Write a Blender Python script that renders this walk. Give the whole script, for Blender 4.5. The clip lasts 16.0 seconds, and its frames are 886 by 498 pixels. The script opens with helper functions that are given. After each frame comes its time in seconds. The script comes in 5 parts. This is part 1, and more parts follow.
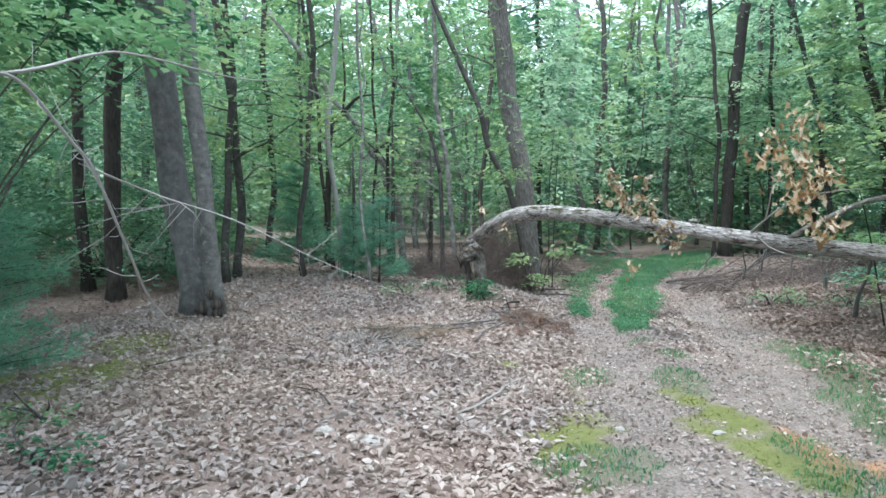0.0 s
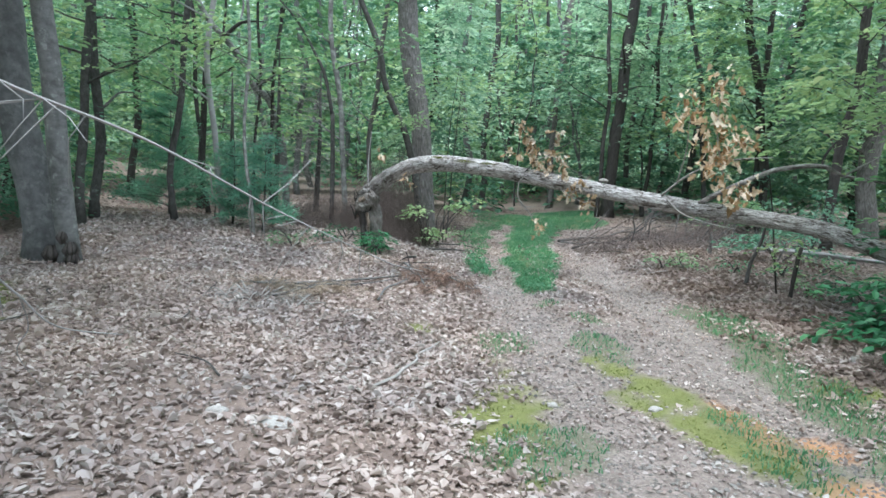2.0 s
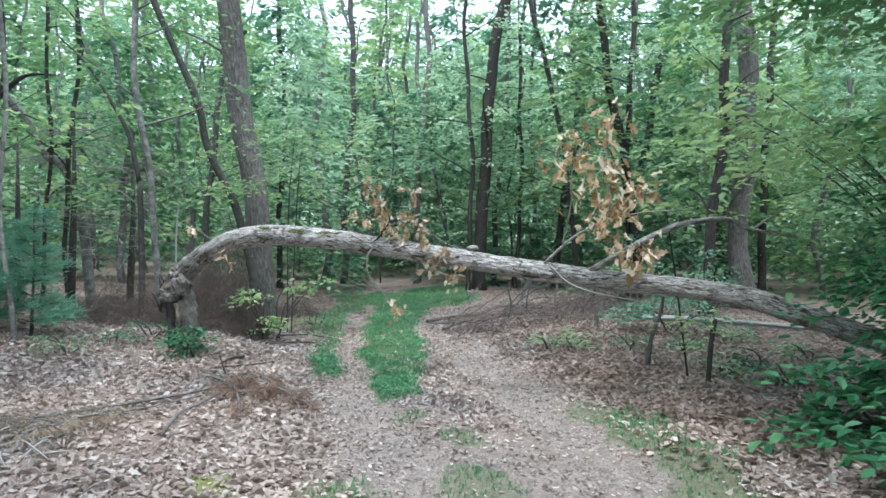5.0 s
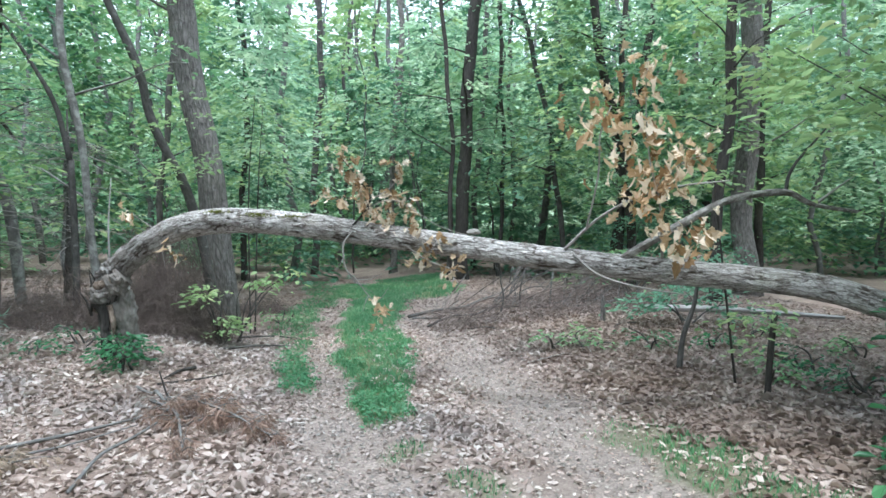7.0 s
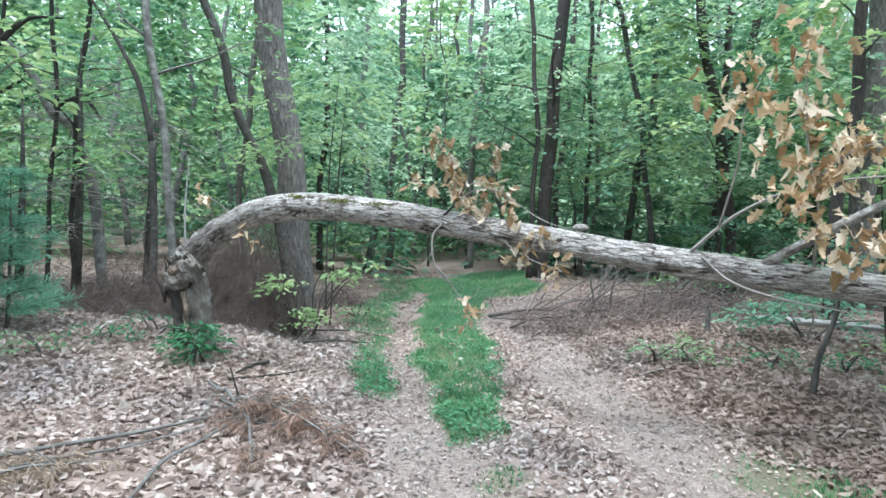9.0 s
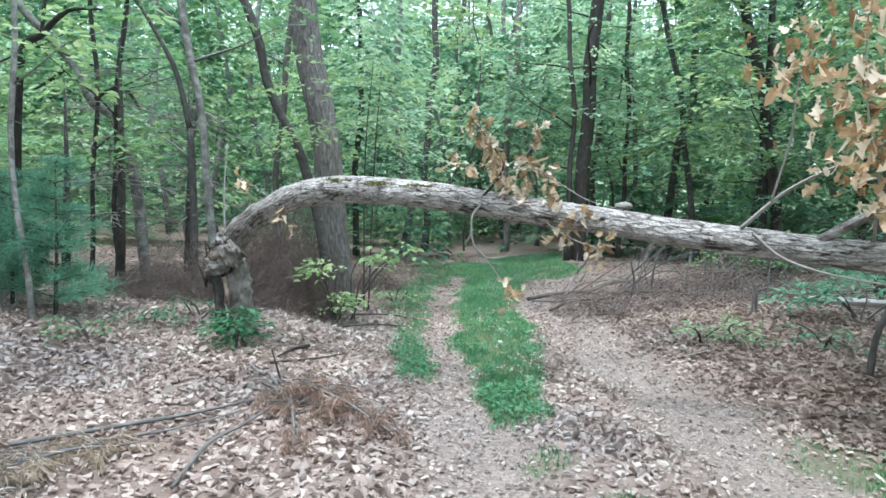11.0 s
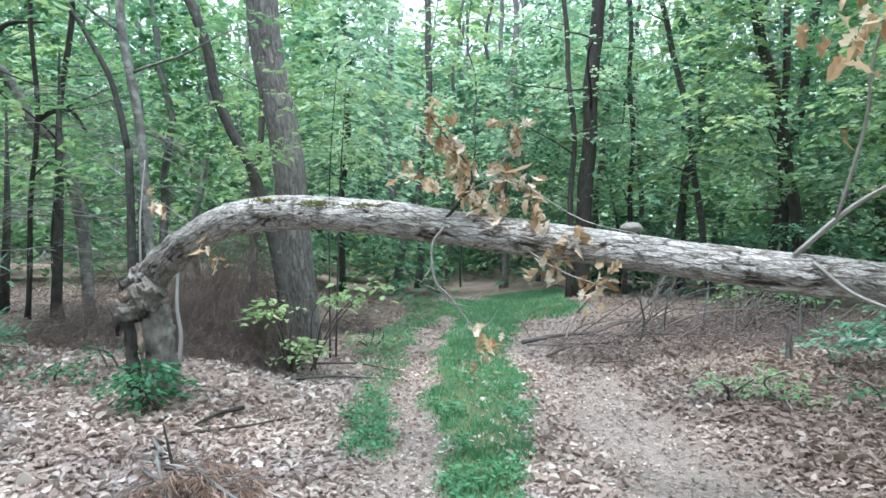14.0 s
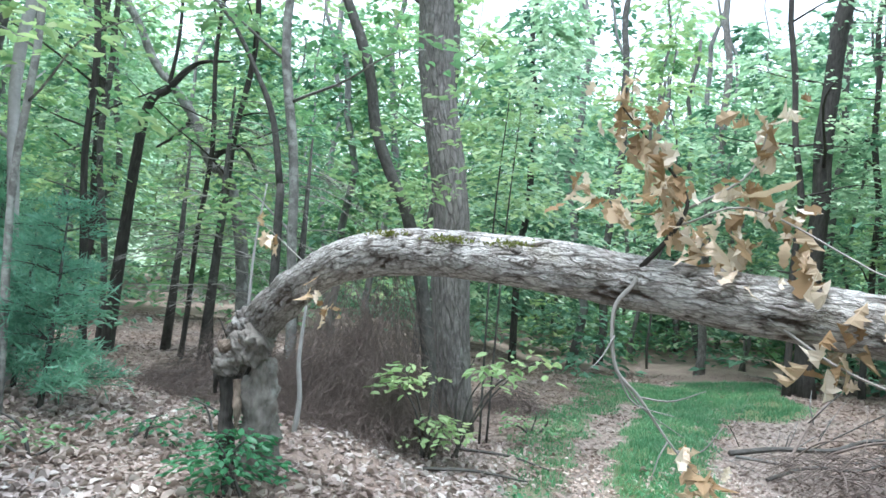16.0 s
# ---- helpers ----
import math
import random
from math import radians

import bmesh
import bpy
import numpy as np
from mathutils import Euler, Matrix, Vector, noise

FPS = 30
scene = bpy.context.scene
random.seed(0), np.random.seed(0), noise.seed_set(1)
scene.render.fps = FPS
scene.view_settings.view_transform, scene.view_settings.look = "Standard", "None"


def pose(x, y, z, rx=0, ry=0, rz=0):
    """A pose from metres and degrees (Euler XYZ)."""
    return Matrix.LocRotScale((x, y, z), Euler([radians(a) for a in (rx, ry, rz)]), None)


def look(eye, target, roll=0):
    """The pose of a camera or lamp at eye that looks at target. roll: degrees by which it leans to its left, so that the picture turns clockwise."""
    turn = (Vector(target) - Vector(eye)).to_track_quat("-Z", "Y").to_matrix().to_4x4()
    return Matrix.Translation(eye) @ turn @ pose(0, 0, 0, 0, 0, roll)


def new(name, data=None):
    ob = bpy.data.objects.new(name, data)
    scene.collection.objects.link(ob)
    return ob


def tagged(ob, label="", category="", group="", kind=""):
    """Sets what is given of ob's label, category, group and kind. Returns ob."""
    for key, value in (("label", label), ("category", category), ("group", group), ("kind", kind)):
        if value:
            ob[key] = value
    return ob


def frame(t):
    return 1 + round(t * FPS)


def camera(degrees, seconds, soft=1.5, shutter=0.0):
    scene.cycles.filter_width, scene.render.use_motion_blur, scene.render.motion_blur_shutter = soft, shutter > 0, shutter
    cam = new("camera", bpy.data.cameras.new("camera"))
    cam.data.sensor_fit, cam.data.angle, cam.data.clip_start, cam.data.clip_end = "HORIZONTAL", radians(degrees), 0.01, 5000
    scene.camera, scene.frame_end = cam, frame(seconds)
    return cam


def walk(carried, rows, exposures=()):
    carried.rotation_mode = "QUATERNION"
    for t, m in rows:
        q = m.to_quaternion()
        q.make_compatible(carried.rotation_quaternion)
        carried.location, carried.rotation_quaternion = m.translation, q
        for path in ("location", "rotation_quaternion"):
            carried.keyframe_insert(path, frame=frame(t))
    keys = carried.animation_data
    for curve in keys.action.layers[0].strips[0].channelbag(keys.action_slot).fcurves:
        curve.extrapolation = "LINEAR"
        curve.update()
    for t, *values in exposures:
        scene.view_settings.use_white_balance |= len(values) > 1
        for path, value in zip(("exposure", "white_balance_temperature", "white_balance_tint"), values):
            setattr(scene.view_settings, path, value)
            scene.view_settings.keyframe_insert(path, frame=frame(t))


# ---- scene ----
cam = camera(66.5, 16.0, soft=1.6)
PATH = [
    (0, (0.523, -0.235, 1.663), (0.206, 1.735, 1.531), 0.2),
    (0.5, (0.296, -0.175, 1.736), (0.089, 1.808, 1.579), -3.5),
    (1, (0.212, -0.039, 1.714), (0.254, 1.953, 1.547), 1.3),
    (1.5, (0.154, 0.205, 1.642), (0.11, 2.185, 1.361), 4.7),
    (2, (0.086, 0.449, 1.613), (0.149, 2.43, 1.347), 3.7),
    (2.5, (0.162, 0.771, 1.571), (0.315, 2.75, 1.327), 1.7),
    (3, (0.247, 1.094, 1.583), (0.504, 3.064, 1.347), 5.5),
    (3.5, (0.369, 1.443, 1.58), (0.773, 3.381, 1.292), 5.2),
    (4, (0.496, 1.777, 1.565), (0.921, 3.729, 1.463), 5.9),
    (4.2, (0.521, 1.901, 1.557), (0.962, 3.851, 1.523), 3.2),
    (6.3, (0.705, 3.333, 1.506), (1.1, 5.294, 1.481), 0.3),
    (6.5, (0.706, 3.47, 1.509), (1.016, 5.445, 1.438), 2.2),
    (7, (0.693, 3.737, 1.49), (1.199, 5.671, 1.428), 0.6),
    (7.5, (0.669, 3.969, 1.475), (1.3, 5.866, 1.407), 0.3),
    (8, (0.676, 4.21, 1.433), (1.225, 6.133, 1.424), 1.8),
    (8.5, (0.658, 4.329, 1.454), (1.101, 6.28, 1.457), 4.1),
    (9, (0.624, 4.392, 1.462), (0.928, 6.367, 1.38), 2.5),
    (9.5, (0.594, 4.42, 1.462), (0.807, 6.405, 1.342), 1.0),
    (9.7, (0.588, 4.428, 1.462), (0.825, 6.41, 1.327), 0.7),
    (11.8, (0.626, 4.503, 1.391), (0.811, 6.49, 1.264), 1.9),
    (12, (0.667, 4.523, 1.382), (0.874, 6.508, 1.252), 0.8),
    (12.5, (0.746, 4.714, 1.367), (1.032, 6.691, 1.271), -2.1),
    (13, (0.831, 4.987, 1.372), (1.149, 6.959, 1.273), 0.5),
    (13.5, (0.94, 5.298, 1.36), (1.097, 7.292, 1.347), 1.7),
    (14, (1.031, 5.635, 1.365), (1.216, 7.627, 1.342), 1.1),
    (14.5, (1.135, 5.965, 1.323), (1.035, 7.962, 1.374), 0.8),
    (15, (1.18, 6.33, 1.316), (1.038, 8.325, 1.317), -0.2),
    (15.5, (1.202, 6.701, 1.32), (0.927, 8.682, 1.335), 1.8),
    (16, (1.148, 7.013, 1.322), (0.786, 8.975, 1.467), 5.6),
]
walk(cam, [(t, look(eye, target, roll)) for t, eye, target, roll in PATH], [(0.0, 1.05, 5650, 6), (4.2, 1.0, 5650, 6), (7.0, 1.15, 5650, 6), (9.0, 1.3, 5650, 6), (13.0, 1.25, 5650, 6), (16.0, 1.4, 5650, 6)])

# ---- world, sun, exposure ----
world = bpy.data.worlds.new("overcast_sky")
scene.world = world
world.use_nodes = True
wn = world.node_tree
wn.nodes.clear()
sky = wn.nodes.new("ShaderNodeTexSky")
sky.sky_type, sky.sun_disc = "NISHITA", False
sky.sun_elevation, sky.sun_rotation = radians(73), radians(210)
sky.air_density, sky.dust_density, sky.ozone_density = 1.0, 4.0, 1.0
grey = wn.nodes.new("ShaderNodeMixRGB")
grey.inputs[0].default_value = 0.62
grey.inputs[2].default_value = (9.5, 9.9, 10.2, 1)
wback = wn.nodes.new("ShaderNodeBackground")
wback.inputs["Strength"].default_value = 0.15
wout = wn.nodes.new("ShaderNodeOutputWorld")
wn.links.new(sky.outputs[0], grey.inputs[1])
wn.links.new(grey.outputs[0], wback.inputs[0])
wn.links.new(wback.outputs[0], wout.inputs[0])
sun = new("sun", bpy.data.lights.new("sun", "SUN"))
sun.data.energy, sun.data.angle, sun.data.color = 1.5, radians(20), (1.0, 0.98, 0.95)
sun.matrix_world = look((-3, 1, 28), (1, 8, 0))


# ---- materials ----
def nodes_of(name):
    m = bpy.data.materials.new(name)
    m.use_nodes = True
    t = m.node_tree
    b = t.nodes["Principled BSDF"]
    return m, t, b


def ramp(t, fac, stops):
    r = t.nodes.new("ShaderNodeValToRGB")
    while len(r.color_ramp.elements) < len(stops):
        r.color_ramp.elements.new(0.5)
    for e, (p, c) in zip(r.color_ramp.elements, stops):
        e.position, e.color = p, (*c, 1)
    t.links.new(fac, r.inputs[0])
    return r.outputs[0]


def noise_tex(t, scale, detail=4.0, vec=None, rough=0.55):
    n = t.nodes.new("ShaderNodeTexNoise")
    n.inputs["Scale"].default_value, n.inputs["Detail"].default_value, n.inputs["Roughness"].default_value = scale, detail, rough
    if vec is not None:
        t.links.new(vec, n.inputs["Vector"])
    return n.outputs["Fac"]


def mix(t, fac, a, b, how="MIX"):
    m = t.nodes.new("ShaderNodeMixRGB")
    m.blend_type = how
    for sock, v in zip(m.inputs, (fac, a, b)):
        if isinstance(v, (int, float)):
            sock.default_value = v
        elif isinstance(v, tuple):
            sock.default_value = (*v, 1)
        else:
            t.links.new(v, sock)
    return m.outputs[0]


def bump(t, b, height, strength, dist):
    n = t.nodes.new("ShaderNodeBump")
    n.inputs["Strength"].default_value, n.inputs["Distance"].default_value = strength, dist
    t.links.new(height, n.inputs["Height"])
    t.links.new(n.outputs[0], b.inputs["Normal"])


def stretched(t, sx, sy, sz, kind="Object"):
    c = t.nodes.new("ShaderNodeTexCoord")
    m = t.nodes.new("ShaderNodeMapping")
    m.inputs["Scale"].default_value = (sx, sy, sz)
    t.links.new(c.outputs[kind], m.inputs["Vector"])
    return m.outputs[0]


def uv_stretched(t, su, sv):
    c = t.nodes.new("ShaderNodeUVMap")
    m = t.nodes.new("ShaderNodeMapping")
    m.inputs["Scale"].default_value = (su, sv, 1)
    t.links.new(c.outputs[0], m.inputs["Vector"])
    return m.outputs[0]


def bark(name, dark, light, lichen=0.0, su=14.0, sv=2.5, depth=0.02, pale=(0.45, 0.47, 0.43), plates=0.0, attr=""):
    """Bark on a tube whose uv runs in metres round and along it: furrows along the stem, plates parted by dark cracks."""
    m, t, b = nodes_of(name)
    v = uv_stretched(t, su, sv)
    furrow = noise_tex(t, 1.0, 8, v, 0.68)
    coarse = noise_tex(t, 1.4, 4, uv_stretched(t, 2.2, 0.9), 0.6)
    half = tuple((p + q) / 2 for p, q in zip(dark, light))
    c = ramp(t, furrow, [(0.36, dark), (0.5, half), (0.64, light)])
    c = mix(t, 0.35, c, ramp(t, coarse, [(0.35, dark), (0.65, light)]))
    height = furrow
    if lichen:
        spots = noise_tex(t, 1.0, 6, uv_stretched(t, 7.0, 5.0), 0.75)
        f = ramp(t, spots, [(0.60 - 0.2 * lichen, (0, 0, 0)), (0.70 - 0.2 * lichen, (1, 1, 1))])
        c = mix(t, f, c, mix(t, furrow, half, pale))
    if plates:
        warp = mix(t, 0.35, uv_stretched(t, su * 0.6, sv * 0.6), mix(t, 1.0, furrow, (1.5, 1.5, 1.5), "MULTIPLY"), "ADD")
        vor = t.nodes.new("ShaderNodeTexVoronoi")
        vor.feature = "DISTANCE_TO_EDGE"
        vor.inputs["Scale"].default_value = 1.0
        t.links.new(warp, vor.inputs["Vector"])
        crack = ramp(t, vor.outputs["Distance"], [(0.0, (0, 0, 0)), (0.16, (1, 1, 1))])
        c = mix(t, plates, c, mix(t, crack, dark, c))
        height = mix(t, 0.5, furrow, crack)
    if attr:
        a = t.nodes.new("ShaderNodeAttribute")
        a.attribute_name = attr
        c = mix(t, a.outputs["Fac"], mix(t, furrow, dark, half), c)
    t.links.new(c, b.inputs["Base Color"])
    b.inputs["Roughness"].default_value = 0.9
    b.inputs["Specular IOR Level"].default_value = 0.25
    bump(t, b, height, 1.0, depth)
    return m


def leaf_mat(name, stops, trans=0.45, rough=0.5, gloss=0.3, single=0.55):
    """Leaf: its hue partly its own (single), partly shared with its bough and its tree, and partly see-through to light."""
    m, t, b = nodes_of(name)
    g = t.nodes.new("ShaderNodeNewGeometry")
    co = stretched(t, 1, 1, 1)
    bough = ramp(t, noise_tex(t, 1.3, 2, co), [(0.32, (0, 0, 0)), (0.68, (1, 1, 1))])
    c = ramp(t, mix(t, single, bough, g.outputs["Random Per Island"]), stops)
    patch = noise_tex(t, 0.45, 2, co)
    c = mix(t, 0.6, c, ramp(t, patch, [(0.34, (0.54, 0.62, 0.66)), (0.66, (1.12, 1.1, 1.0))]), "MULTIPLY")
    t.links.new(c, b.inputs["Base Color"])
    b.inputs["Roughness"].default_value = rough
    b.inputs["Specular IOR Level"].default_value = gloss
    tr = t.nodes.new("ShaderNodeBsdfTranslucent")
    t.links.new(mix(t, 1.0, c, (1.08, 1.12, 1.0), "MULTIPLY"), tr.inputs[0])
    ms = t.nodes.new("ShaderNodeMixShader")
    ms.inputs[0].default_value = trans
    t.links.new(b.outputs[0], ms.inputs[1])
    t.links.new(tr.outputs[0], ms.inputs[2])
    t.links.new(ms.outputs[0], t.nodes["Material Output"].inputs[0])
    return m


BARK_OAK = bark("bark_oak", (0.07, 0.063, 0.058), (0.3, 0.278, 0.26), 0.25, 42, 8.0, 0.02, (0.38, 0.38, 0.36), 0.4)
BARK_SNAG = bark("bark_snag", (0.08, 0.07, 0.062), (0.26, 0.235, 0.21), 0.3, 16, 9.0, 0.012, (0.38, 0.38, 0.35))
BARK_STUMP = bark("bark_stump", (0.03, 0.025, 0.022), (0.17, 0.145, 0.13), 0.05, 26, 7.0, 0.03, (0.3, 0.3, 0.28), 0.6)
BARK_BEECH = bark("bark_dark_beech", (0.085, 0.084, 0.082), (0.21, 0.208, 0.203), 0.35, 10.0, 7.0, 0.008, (0.3, 0.3, 0.285))
BARK_GREY = bark("bark_grey_beech", (0.09, 0.087, 0.083), (0.25, 0.245, 0.235), 0.25, 9.0, 9.0, 0.008)
BARK_DARK = bark("bark_dark", (0.022, 0.02, 0.018), (0.085, 0.076, 0.068), 0.0, 34, 6)
BARK_MID = bark("bark_sapling", (0.035, 0.032, 0.03), (0.125, 0.12, 0.11), 0.2, 22, 9, 0.005, (0.3, 0.32, 0.29))
# Grey of dry dead wood; on far trunks the pale tone imitates haze.
BARK_DRY_HAZE = bark("bark_dry_haze", (0.07, 0.068, 0.065), (0.22, 0.215, 0.205), 0.2, 14, 5, 0.005)
BARK_LICHEN = bark("bark_lichen", (0.08, 0.075, 0.07), (0.26, 0.25, 0.235), 0.6, 10, 6, 0.004, (0.42, 0.44, 0.4))
BARK_PALE = bark("bark_pale", (0.22, 0.21, 0.2), (0.42, 0.41, 0.4), 0.2, 6, 4, 0.003)
BARK_LOG = bark("bark_fallen", (0.045, 0.036, 0.03), (0.3, 0.275, 0.255), 0.55, 22.0, 12.0, 0.015, (0.62, 0.61, 0.585), 0.0)

WOOD_ROT = bark("rotten_wood", (0.07, 0.05, 0.038), (0.4, 0.32, 0.255), 0.0, 40, 9.0, 0.03)
DEAD_TWIG = bark("dead_twig", (0.2, 0.185, 0.17), (0.44, 0.42, 0.39), 0.0, 9, 4, 0.002)
BRUSH = bark("brown_brush", (0.07, 0.053, 0.046), (0.27, 0.22, 0.195), 0.0, 9, 4, 0.002)
LEAF = leaf_mat("leaf_green", [(0.0, (0.12, 0.265, 0.13)), (0.5, (0.225, 0.39, 0.195)), (0.85, (0.33, 0.45, 0.24)), (1.0, (0.48, 0.54, 0.28))], single=0.4)
# Deep green of low plants; elsewhere its dark stands in for shade.
LEAF_DEEP_SHADE = leaf_mat("leaf_deep_green_shade", [(0.0, (0.035, 0.13, 0.065)), (0.6, (0.07, 0.22, 0.105)), (1.0, (0.15, 0.34, 0.16))], 0.4, 0.4, 0.4, 0.6)
LEAF_TEAL = leaf_mat("leaf_teal", [(0.0, (0.1, 0.24, 0.16)), (0.6, (0.18, 0.34, 0.23)), (1.0, (0.3, 0.45, 0.32))], 0.4)
# Far leaves: distance haze put into the colour, paler than near ones.
LEAF_FAR_HAZE = leaf_mat("leaf_far_haze", [(0.0, (0.21, 0.35, 0.225)), (0.5, (0.375, 0.525, 0.37)), (1.0, (0.63, 0.72, 0.55))], 0.55, single=0.25)
LEAF_YELLOW = leaf_mat("leaf_yellow_green", [(0.0, (0.22, 0.35, 0.16)), (0.7, (0.4, 0.52, 0.27)), (1.0, (0.56, 0.6, 0.33))], 0.5, single=0.4)
# Dark hemlock green, with the shade of gaps put into its colour.
LEAF_HEMLOCK_SHADE = leaf_mat("leaf_shade", [(0.0, (0.08, 0.185, 0.12)), (0.6, (0.15, 0.285, 0.185)), (1.0, (0.25, 0.39, 0.265))], 0.4, single=0.3)
NEEDLE = leaf_mat("pine_needle", [(0.0, (0.12, 0.29, 0.2)), (1.0, (0.28, 0.5, 0.36))], 0.5)
LEAF_DEAD = leaf_mat("leaf_withered", [(0.0, (0.2, 0.12, 0.065)), (0.33, (0.4, 0.265, 0.15)), (0.58, (0.56, 0.43, 0.31)), (0.9, (0.82, 0.71, 0.61)), (1.0, (0.55, 0.26, 0.06))], 0.3, 0.7, 0.15, 0.9)
LITTER = leaf_mat("leaf_litter", [(0.0, (0.19, 0.14, 0.123)), (0.3, (0.375, 0.292, 0.264)), (0.7, (0.515, 0.43, 0.4)), (1.0, (0.71, 0.64, 0.605))], 0.18, 0.75, 0.15, 0.75)
GRASS = leaf_mat("grass_blade", [(0.0, (0.08, 0.21, 0.11)), (0.6, (0.16, 0.34, 0.18)), (1.0, (0.32, 0.47, 0.27))], 0.45)
MOSS = leaf_mat("moss_tuft", [(0.0, (0.15, 0.18, 0.055)), (0.6, (0.24, 0.265, 0.085)), (1.0, (0.34, 0.345, 0.16))], 0.3, 0.8, 0.1)
MOSS_LOG = leaf_mat("moss_on_bark", [(0.0, (0.1, 0.12, 0.03)), (1.0, (0.2, 0.21, 0.06))], 0.2, 0.8, 0.1)
PEBBLE = leaf_mat("gravel_stone", [(0.0, (0.13, 0.12, 0.11)), (0.6, (0.28, 0.245, 0.222)), (1.0, (0.46, 0.42, 0.39))], 0.0, 0.8, 0.3)
FERN_RED = leaf_mat("withered_fern", [(0.0, (0.16, 0.1, 0.08)), (0.6, (0.32, 0.22, 0.18)), (1.0, (0.46, 0.36, 0.31))], 0.2, 0.8, 0.1)


def stone_mat():
    m, t, b = nodes_of("pale_stone")
    n = noise_tex(t, 9, 6)
    t.links.new(ramp(t, n, [(0.3, (0.26, 0.24, 0.22)), (0.7, (0.46, 0.44, 0.41))]), b.inputs["Base Color"])
    b.inputs["Roughness"].default_value = 0.85
    bump(t, b, n, 0.5, 0.01)
    return m


def fungus_mat():
    m, t, b = nodes_of("bracket_fungus")
    n = noise_tex(t, 30, 5)
    t.links.new(ramp(t, n, [(0.3, (0.15, 0.14, 0.12)), (0.7, (0.36, 0.34, 0.31))]), b.inputs["Base Color"])
    b.inputs["Roughness"].default_value = 0.8
    bump(t, b, n, 0.5, 0.01)
    return m


def ground_mat():
    """Soil under litter, with gravel ruts, mossy and clay places by the mesh's zone attributes."""
    m, t, b = nodes_of("forest_floor")
    co = stretched(t, 1, 1, 1)

    def zone(name):
        a = t.nodes.new("ShaderNodeAttribute")
        a.attribute_name = name
        return a.outputs["Fac"]

    fine, mid, coarse = noise_tex(t, 38, 5, co, 0.7), noise_tex(t, 9, 4, co), noise_tex(t, 1.1, 3, co)
    soil = mix(t, 0.6, ramp(t, fine, [(0.3, (0.14, 0.1, 0.082)), (0.7, (0.44, 0.345, 0.3))]), ramp(t, mid, [(0.3, (0.14, 0.1, 0.08)), (0.7, (0.31, 0.245, 0.2))]))
    soil = mix(t, 0.3, soil, ramp(t, coarse, [(0.35, (0.15, 0.11, 0.09)), (0.65, (0.36, 0.29, 0.25))]))
    vor = t.nodes.new("ShaderNodeTexVoronoi")
    vor.inputs["Scale"].default_value = 70
    t.links.new(co, vor.inputs["Vector"])
    peb = t.nodes.new("ShaderNodeSeparateColor")
    t.links.new(vor.outputs["Color"], peb.inputs[0])
    gravel = mix(t, 0.55, ramp(t, peb.outputs[0], [(0.1, (0.15, 0.125, 0.11)), (0.9, (0.41, 0.355, 0.32))]), ramp(t, mid, [(0.3, (0.17, 0.138, 0.12)), (0.7, (0.37, 0.31, 0.272))]))
    c = mix(t, zone("gravel"), soil, gravel)
    moss = mix(t, 0.5, ramp(t, fine, [(0.3, (0.1, 0.125, 0.03)), (0.7, (0.25, 0.27, 0.09))]), ramp(t, mid, [(0.3, (0.15, 0.16, 0.06)), (0.7, (0.27, 0.27, 0.11))]))
    c = mix(t, zone("moss"), c, moss)
    clay = ramp(t, mid, [(0.3, (0.38, 0.2, 0.1)), (0.7, (0.52, 0.31, 0.18))])
    c = mix(t, zone("clay"), c, clay)
    turf = ramp(t, fine, [(0.3, (0.065, 0.085, 0.042)), (0.7, (0.18, 0.2, 0.1))])
    c = mix(t, zone("turf"), c, turf)
    t.links.new(c, b.inputs["Base Color"])
    b.inputs["Roughness"].default_value = 0.95
    b.inputs["Specular IOR Level"].default_value = 0.2
    bump(t, b, fine, 0.8, 0.03)
    return m


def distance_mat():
    """Far wood: haze painted into pale greens, daylight through it imitated by a glow."""
    m, t, b = nodes_of("distant_wood_glow")
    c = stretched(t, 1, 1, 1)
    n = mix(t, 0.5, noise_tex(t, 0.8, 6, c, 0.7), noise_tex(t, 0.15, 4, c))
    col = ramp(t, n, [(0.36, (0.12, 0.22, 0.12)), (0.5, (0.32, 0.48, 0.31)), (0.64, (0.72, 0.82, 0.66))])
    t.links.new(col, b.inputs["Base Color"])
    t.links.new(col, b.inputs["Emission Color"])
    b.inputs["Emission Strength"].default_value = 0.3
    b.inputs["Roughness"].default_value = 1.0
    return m


